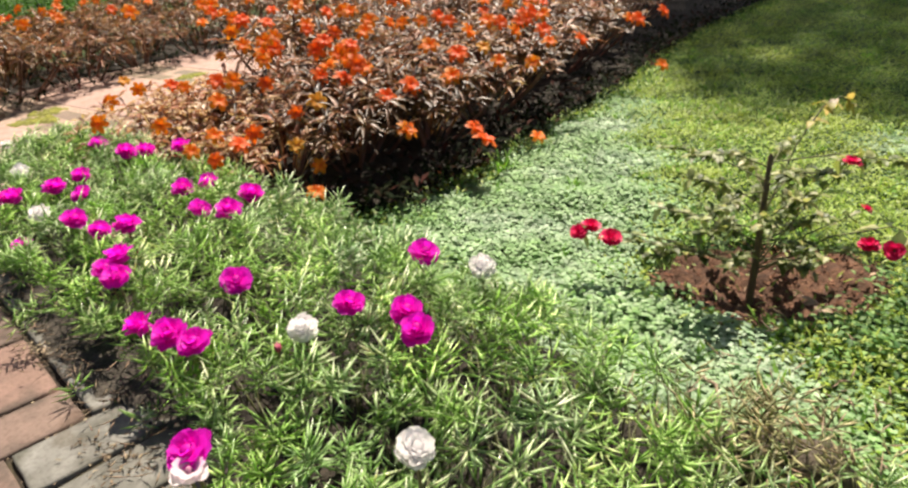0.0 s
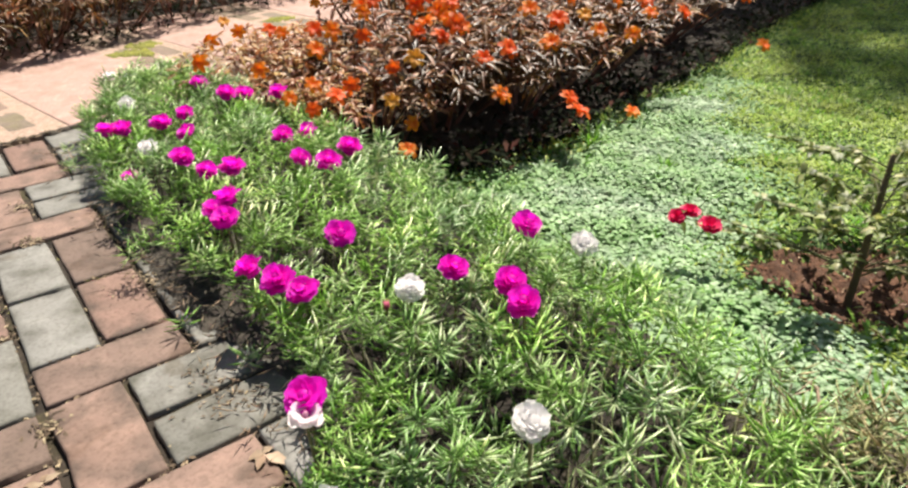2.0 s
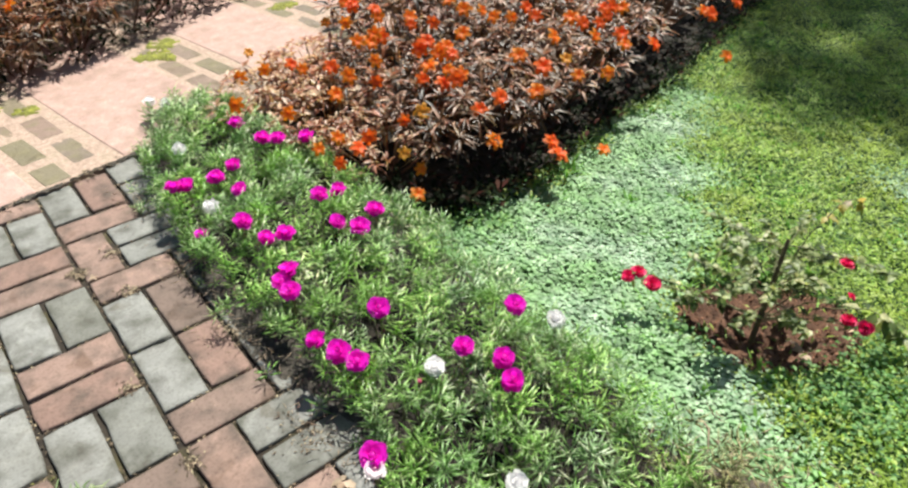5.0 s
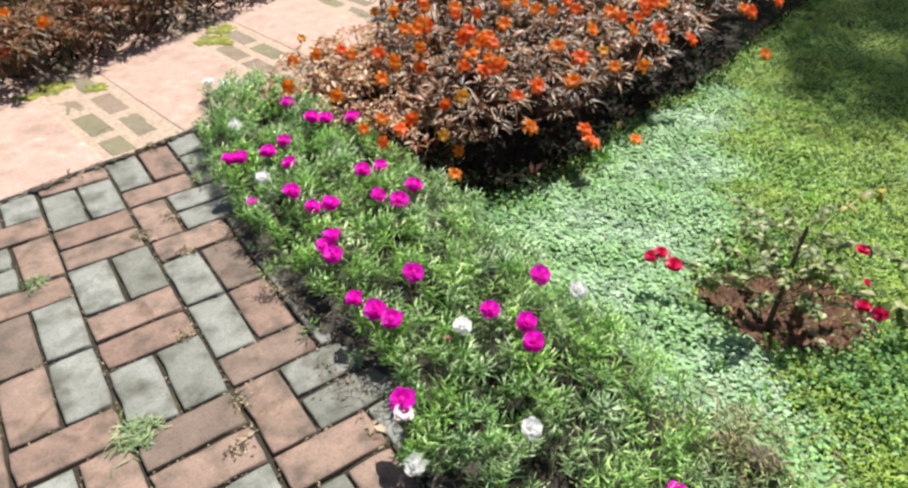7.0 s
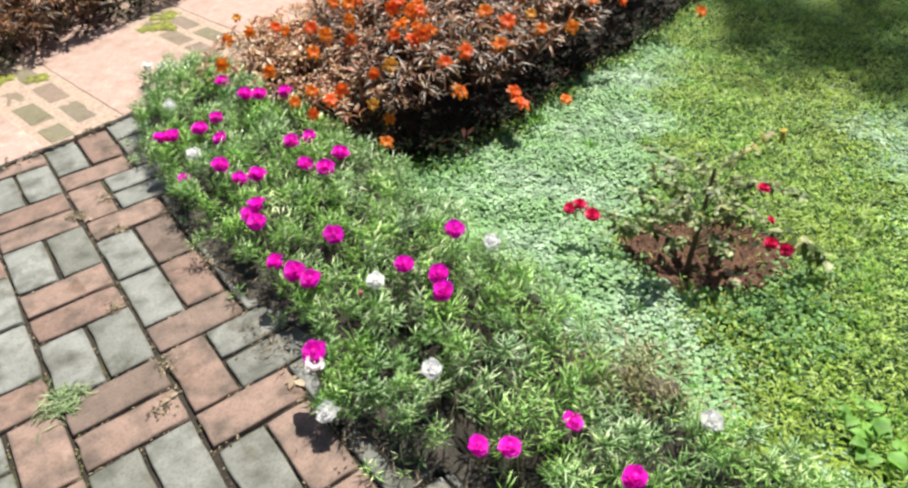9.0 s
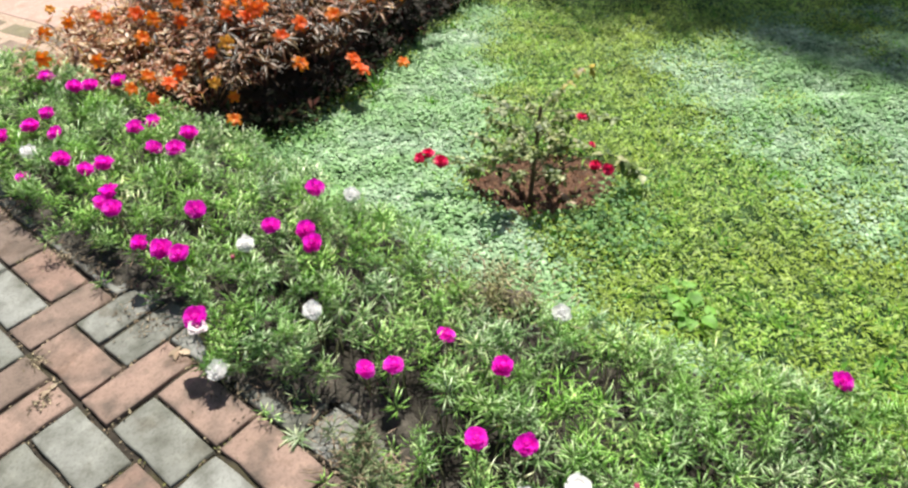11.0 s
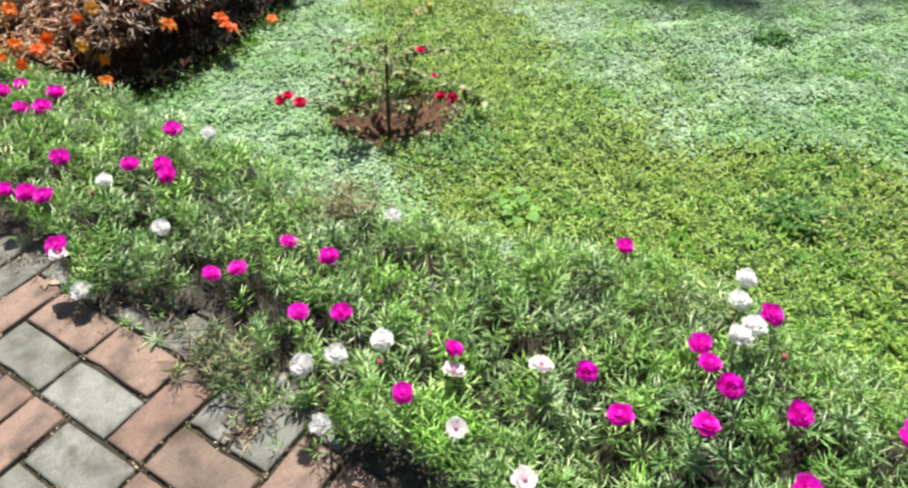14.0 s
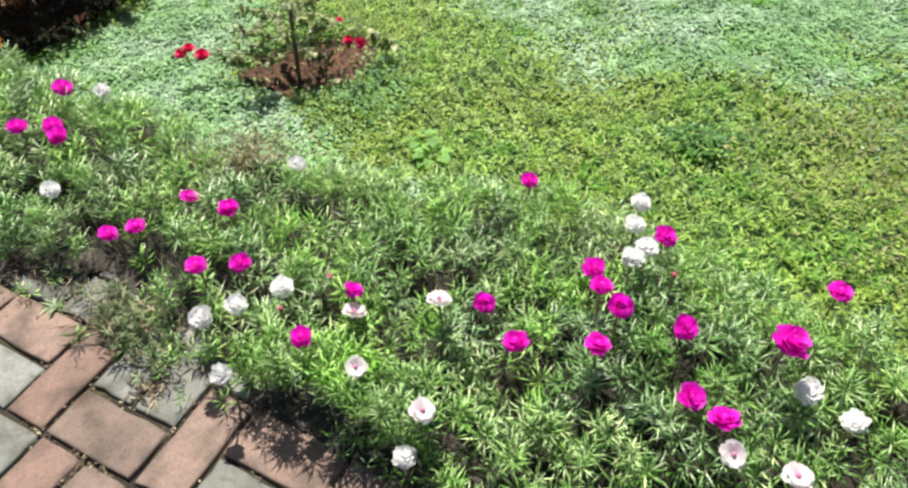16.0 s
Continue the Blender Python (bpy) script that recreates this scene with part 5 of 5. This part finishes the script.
def rounded_block(w, l, h, lip, seed, wobble=0.0015, chips=0):
    """A paving piece with worn, slightly uneven edges; its top lies at zero."""
    r = random.Random(seed)
    ring = []
    n = 4
    for (ax, ay), (bx, by) in (((-1, -1), (1, -1)), ((1, -1), (1, 1)), ((1, 1), (-1, 1)), ((-1, 1), (-1, -1))):
        for k in range(n):
            s = k / n
            ring.append((ax + (bx - ax) * s, ay + (by - ay) * s, 0.985 if k == 0 else 1.0))
    m = len(ring)
    worn = [r.uniform(0, wobble * 2) + (r.uniform(0.002, 0.004) if r.random() < chips else 0) for _ in ring]
    v, f = [], []
    for z, inset in ((-h, 0.0), (-lip, 0.0), (-lip * 0.25, lip * 0.6), (0.0, lip * 1.8)):
        for (sx, sy, c), e in zip(ring, worn):
            e2 = e if z > -h else 0
            v.append((sx * (w / 2 - inset - e2) * (c if c < 1 else 1), sy * (l / 2 - inset - e2) * (1 - (1 - c) * w / l), z + (r.uniform(-0.0006, 0.0006) if z == 0 else 0)))
    for q in range(3):
        for s in range(m):
            a, b = q * m + s, q * m + (s + 1) % m
            f += [(a, b, b + m), (a, b + m, a + m)]
    v.append((0, 0, 0.0006))
    f += [(3 * m + s, 3 * m + (s + 1) % m, 4 * m) for s in range(m)]
    return np.array(v), np.array(f)


mortar = new("pavement_path", raw_mesh("pavement_path", *rounded_block(8.0, 1.36, 0.05, 0.004, 1), M_MORTAR, False))
tagged(mortar, "pale mortar bed of the slab path", "pavement", kind="structure")
mortar.rotation_euler = (0, 0, PATH_TURN)
u, w = Vector((math.cos(PATH_TURN), math.sin(PATH_TURN), 0)), Vector((-math.sin(PATH_TURN), math.cos(PATH_TURN), 0))
O = Vector((-0.02, 1.14, 0))
mortar.location = O + u * 0.2 + w * 0.68 + Vector((0, 0, 0.005))
SLAB = raw_mesh("slab", *rounded_block(0.434, 1.33, 0.04, 0.004, 2), M_SLAB, False)
TILE = [raw_mesh("tile", *rounded_block(0.084, 0.192, 0.03, 0.003, q, 0.001, 0.1), M_TILE, False) for q in (3, 4, 5)]
CUT_TILE = raw_mesh("tile", *rounded_block(0.084, 0.13, 0.03, 0.003, 6, 0.001, 0.1), M_TILE, False)


def on_path(s, d, z=0.0):
    return O + u * s + w * d + Vector((0, 0, z + 0.008)) - Vector(mortar.location)


UNTURN = Matrix.Rotation(-PATH_TURN, 3, "Z")
rp = random.Random(6)
for k in range(-5, 6):
    s0 = 0.7 * k
    child("slab", SLAB, mortar, "", UNTURN @ on_path(s0 + 0.522, 0.672))
    # two columns of small tiles, one set half a tile behind the other
    child("tile", CUT_TILE, mortar, "", UNTURN @ on_path(s0 + 0.103, 0.082, -0.001))
    for row in range(5):
        child("tile", rp.choice(TILE), mortar, "", UNTURN @ on_path(s0 + 0.222, 0.182 + row * 0.235, -0.001 - rp.uniform(0, 0.002)), (0, 0, rp.gauss(0, 0.012)))
        child("tile", rp.choice(TILE), mortar, "", UNTURN @ on_path(s0 + 0.106, 0.292 + row * 0.228, -0.001 - rp.uniform(0, 0.002)), (0, 0, rp.gauss(0, 0.012)))

# ---- brick paving ----
CELL = 0.105
RIGHT_EDGE, TOP_EDGE, LEFT_EDGE, BOTTOM_EDGE = 4, 12, -14, -26
base = sheet("pavement_bricks", np.linspace(-1.6, 0.4, 41), np.linspace(-2.7, 1.14, 70), lambda X, Y: -0.0095 + 0.004 * wave(X, Y, 14, 2), M_JOINT, "dirt and moss in the joints of the brick paving")
taken, bricks = set(), []


def place(i, j, upright, red):
    cells = [(i, j), (i, j + 1)] if upright else [(i, j), (i + 1, j)]
    if any(c in taken for c in cells) or any(not (LEFT_EDGE <= a < RIGHT_EDGE and BOTTOM_EDGE <= b < TOP_EDGE) for a, b in cells):
        return
    taken.update(cells)
    bricks.append((i, j, upright, red))


for rep in range(-3, 3):
    o = 8 * rep
    # right-hand band: single course, mixed course, single course, two upright courses
    for i, j, up_, red in ((0, 0, 0, 1), (0, -2, 1, 1), (1, -1, 0, 0), (1, -2, 0, 0), (0, -3, 0, 1), (0, -5, 1, 0), (1, -5, 1, 1), (0, -7, 1, 0), (1, -7, 1, 1)):
        place(i, j + o, up_, red)
    for i, j, up_, red in ((-4, 0, 0, 1), (-3, 1, 1, 0), (-4, 1, 1, 1), (-3, 3, 1, 0), (-4, 3, 1, 1), (-4, 5, 0, 1), (-3, 6, 1, 1), (-5, 6, 0, 0), (-5, 7, 0, 0)):
        place(i, j + o, up_, red)
for j in range(-26, 11, 4):
    for dj, up_, red in ((0, 1, 0), (2, 0, 1)):
        for i in (-2, -8, -12):
            jj = j + 2 + dj
            if up_:
                place(i, jj, 1, 0), place(i + 1, jj, 1, 0)
            else:
                place(i, jj, 0, 1), place(i, jj + 1, 0, 1)
for j in range(BOTTOM_EDGE, TOP_EDGE):
    for i in range(LEFT_EDGE, RIGHT_EDGE):
        if (i, j) not in taken and i >= 2:
            place(i, j, 1, 0)
        if (i, j) not in taken:
            place(i, j, (i + j // 2) % 2 == 0, (i * 7 + j * 3) % 5 < 2)
            place(i, j, (i + j // 2) % 2 != 0, (i * 7 + j * 3) % 5 < 2)
            if (i, j) not in taken:
                taken.add((i, j))
                bricks.append((i, j, None, (i + j) % 3 == 0))
BR = {r: [raw_mesh("brick", *rounded_block(0.098, 0.202, 0.05, 0.0028, 70 + s, 0.0011, 0.1), M_RED if r else M_GREY, True) for s in range(8)] for r in (0, 1)}
HALF = {r: raw_mesh("brick", *rounded_block(0.097, 0.097, 0.05, 0.004, 90), M_RED if r else M_GREY, True) for r in (0, 1)}
rb = random.Random(4)
for i, j, upright, red in bricks:
    r = 1 if red else 0
    x, y = (i + (0.5 if upright in (1, True, None) else 1.0)) * CELL, (j + (1.0 if upright in (1, True) else 0.5)) * CELL
    if y > 1.16 + 0.176 * x:
        continue
    ob = child("brick", HALF[r] if upright is None else rb.choice(BR[r]), base, "", (x + rb.uniform(-0.002, 0.002), y + rb.uniform(-0.002, 0.002), rb.uniform(-0.0025, 0.0015)))
    ob.rotation_euler = (rb.gauss(0, 0.006), rb.gauss(0, 0.006), rb.gauss(0, 0.008) + (0 if upright in (1, True, None) else math.pi / 2) + rb.choice((0, math.pi)))

# ---- dirt and painted shade against the bed, and crumbs in the joints ----
# outline takes in both the dirt and the cushion's shadow on the bricks
EDGE_DIRT_SHADE = [(0.36, 1.1), (0.335, 0.97), (0.27, 0.79), (0.245, 0.68), (0.215, 0.57), (0.212, 0.46), (0.203, 0.37), (0.208, 0.26), (0.2, 0.15), (0.21, 0.06), (0.222, 0.0), (0.245, -0.05), (0.268, -0.11), (0.262, -0.22), (0.205, -0.32), (0.2, -0.44), (0.23, -0.53), (0.25, -0.6), (0.32, -0.66), (0.3, -0.74), (0.26, -0.83), (0.27, -0.95), (0.235, -1.06), (0.18, -1.16), (0.2, -1.25), (0.175, -1.33), (0.182, -1.5), (0.122, -1.7), (0.152, -2.6), (0.42, -2.6), (0.42, -1.0), (0.42, 1.0)]
xs, ys = np.arange(0.08, 0.43, 0.007), np.arange(-2.6, 1.12, 0.009)
X, Y = np.meshgrid(xs, ys)
gx, gy = X.ravel(), Y.ravel()
k = inside(EDGE_DIRT_SHADE, gx, gy)
dd = edge_distance(EDGE_DIRT_SHADE, gx, gy)
k &= dd + 0.016 * wave(gx, gy, 11, 4) + 0.012 * wave(gx, gy, 31, 1) > 0.006
rd = np.random.RandomState(12)
gz = -0.006 + 0.014 * np.clip(dd / 0.04, 0, 1) + 0.004 * wave(gx, gy, 30, 2) + 0.003 * rd.uniform(-1, 1, len(gx))
w_ = len(xs)
i_ = (np.arange(len(ys) - 1)[:, None] * w_ + np.arange(w_ - 1)[None]).ravel()
q_ = np.stack([i_, i_ + 1, i_ + 1 + w_, i_ + w_], 1)
q_ = q_[k[q_].all(1)]
tagged(new("soil_edge", raw_mesh("soil_edge", np.stack([gx, gy, gz], 1), q_, M_DIRT_SHADE)), "dark damp dirt over the paving edge, with the cushion's shade painted in", "soil", kind="structure")
n = 1800
lx, ly = 0.23 - np.abs(rd.normal(0, 0.035, n)), rd.uniform(-2.3, 1.05, n)
keep = wave(lx, ly, 7, 6) > 0.1
lx, ly = lx[keep], ly[keep]
cr = blades(np.stack([lx, ly, np.full(len(lx), 0.0015)], 1), np.stack([rd.normal(0, 1, len(lx)), rd.normal(0, 1, len(lx)), rd.uniform(0, 0.4, len(lx))], 1), rd.uniform(0.003, 0.012, len(lx)), rd.uniform(0.002, 0.004, len(lx)), 0.1)
tagged(new("plant_litter", raw_mesh("plant_litter", *cr, M_CRUMB)), "brown plant crumbs and dry bits on the paving", "litter", kind="stuff")
# grit, dead bits and moss that fill the joints round each brick
jx, jy = [], []
for i, j, upright, red in bricks:
    w2, h2 = (0.0525, 0.105) if upright in (1, True) else (0.0525, 0.0525) if upright is None else (0.105, 0.0525)
    cx_, cy_ = i * CELL + w2, j * CELL + h2
    m_ = int(150 * (w2 + h2))
    q = rd.uniform(-1, 1, m_)
    jx += [cx_ + w2 * q, cx_ + w2 * rd.choice((-1, 1), m_)]
    jy += [cy_ + h2 * rd.choice((-1, 1), m_), cy_ + h2 * q]
jx, jy = np.concatenate(jx), np.concatenate(jy)
keep = (wave(jx, jy, 8, 2) + rd.normal(0, 0.35, len(jx)) > 0.05) & (jy < 1.14 + 0.176 * jx) & (jx < 0.4)
jx, jy = jx[keep] + rd.normal(0, 0.0022, keep.sum()), jy[keep] + rd.normal(0, 0.0022, keep.sum())
green = wave(jx, jy, 3.1, 5) + rd.normal(0, 0.3, len(jx)) > 0.75
for name, pick, mat, text in (("joint_grit", ~green, M_CRUMB, "brown grit and dead bits in the paving joints"), ("joint_moss", green, M_JOINTMOSS, "olive moss tufts in the paving joints")):
    m_ = pick.sum()
    bits = blades(np.stack([jx[pick], jy[pick], rd.uniform(-0.007, -0.0005, m_)], 1), np.stack([rd.normal(0, 1, m_), rd.normal(0, 1, m_), rd.uniform(0, 0.5, m_)], 1), rd.uniform(0.004, 0.01, m_), rd.uniform(0.003, 0.006, m_), 0.1)
    tagged(new(name, raw_mesh(name, *bits, mat)), text, "litter" if mat is M_CRUMB else "moss", kind="stuff")

# ---- dirt gathered where the bricks meet the slab path ----
ss, dd_ = np.arange(-1.6, 0.5, 0.008), np.arange(-0.036, 0.03, 0.006)
S, D = np.meshgrid(ss, dd_)
sf, df_ = S.ravel(), D.ravel()
half = 0.012 + 0.01 * wave(sf, 0 * sf, 5, 2) + 0.008 * wave(sf, 0 * sf, 23, 7)
mid = -0.004 + 0.006 * wave(sf, 0 * sf, 9, 4)
off = np.abs(df_ - mid)
k = off < half
sz = 0.004 + 0.007 * np.clip(1 - off / np.maximum(half, 0.002), 0, 1) + 0.002 * rd.uniform(-1, 1, len(sf))
i_ = (np.arange(len(dd_) - 1)[:, None] * len(ss) + np.arange(len(ss) - 1)[None]).ravel()
q_ = np.stack([i_, i_ + 1, i_ + 1 + len(ss), i_ + len(ss)], 1)
q_ = q_[k[q_].all(1)]
sv = np.stack([O.x + u.x * sf + w.x * df_, O.y + u.y * sf + w.y * df_, sz], 1)
tagged(new("soil_seam", raw_mesh("soil_seam", sv, q_, M_DIRT_SHADE)), "dark crumbly dirt between the bricks and the slab path", "soil", kind="structure")
n = 700
cs = rd.uniform(-1.5, 0.4, n)
cd = rd.normal(-0.005, 0.02, n)
ok = wave(cs, 0 * cs, 7, 3) + rd.normal(0, 0.3, n) > 0
cs, cd = cs[ok], cd[ok]
crumbs = blades(np.stack([O.x + u.x * cs + w.x * cd, O.y + u.y * cs + w.y * cd, np.full(len(cs), 0.009)], 1), rd.normal(0, 1, (len(cs), 3)) * np.array([[1, 1, 0.4]]), rd.uniform(0.008, 0.024, len(cs)), rd.uniform(0.003, 0.007, len(cs)), 0.1)
tagged(new("seam_litter", raw_mesh("seam_litter", *crumbs, M_CRUMB)), "brown dead leaf bits along the foot of the slab path", "litter", kind="stuff")

# ---- moss on the path beside the hedge ----
def moss(x, y, rx, ry, seed):
    g = np.random.RandomState(seed)
    s = np.linspace(-1.3, 1.3, 31)
    X, Y = np.meshgrid(s, s)
    q = X * X + Y * Y + 0.6 * wave(X, Y, 1.3, seed) + 0.45 * wave(X, Y, 4, seed + 1) + 0.3
    z = np.where(q < 1, 0.005 * np.sqrt(np.clip(1 - q, 0, 1)) - 0.001 + 0.002 * g.uniform(-1, 1, q.shape), -0.006)
    v = np.stack([X.ravel() * rx, Y.ravel() * ry, z.ravel()], 1)
    i = (np.arange(30)[:, None] * 31 + np.arange(30)[None]).ravel()
    ob = new("moss_patch", raw_mesh("moss_patch", v, np.stack([i, i + 1, i + 32, i + 31], 1), M_MOSS))
    ob.location, ob.rotation_euler = (x, y, 0.0085), (0, 0, PATH_TURN)
    tagged(ob, "yellow-green moss on the tiles of the path", "moss")


for k, (x, y, rx, ry) in enumerate([(-0.02, 1.86, 0.09, 0.07), (-0.12, 1.82, 0.07, 0.05), (0.65, 1.98, 0.09, 0.06), (0.74, 2.08, 0.07, 0.07), (1.4, 2.2, 0.08, 0.06), (0.12, 1.76, 0.05, 0.05), (0.7, 1.93, 0.04, 0.06)]):
    moss(x, y, rx, ry, 400 + k)
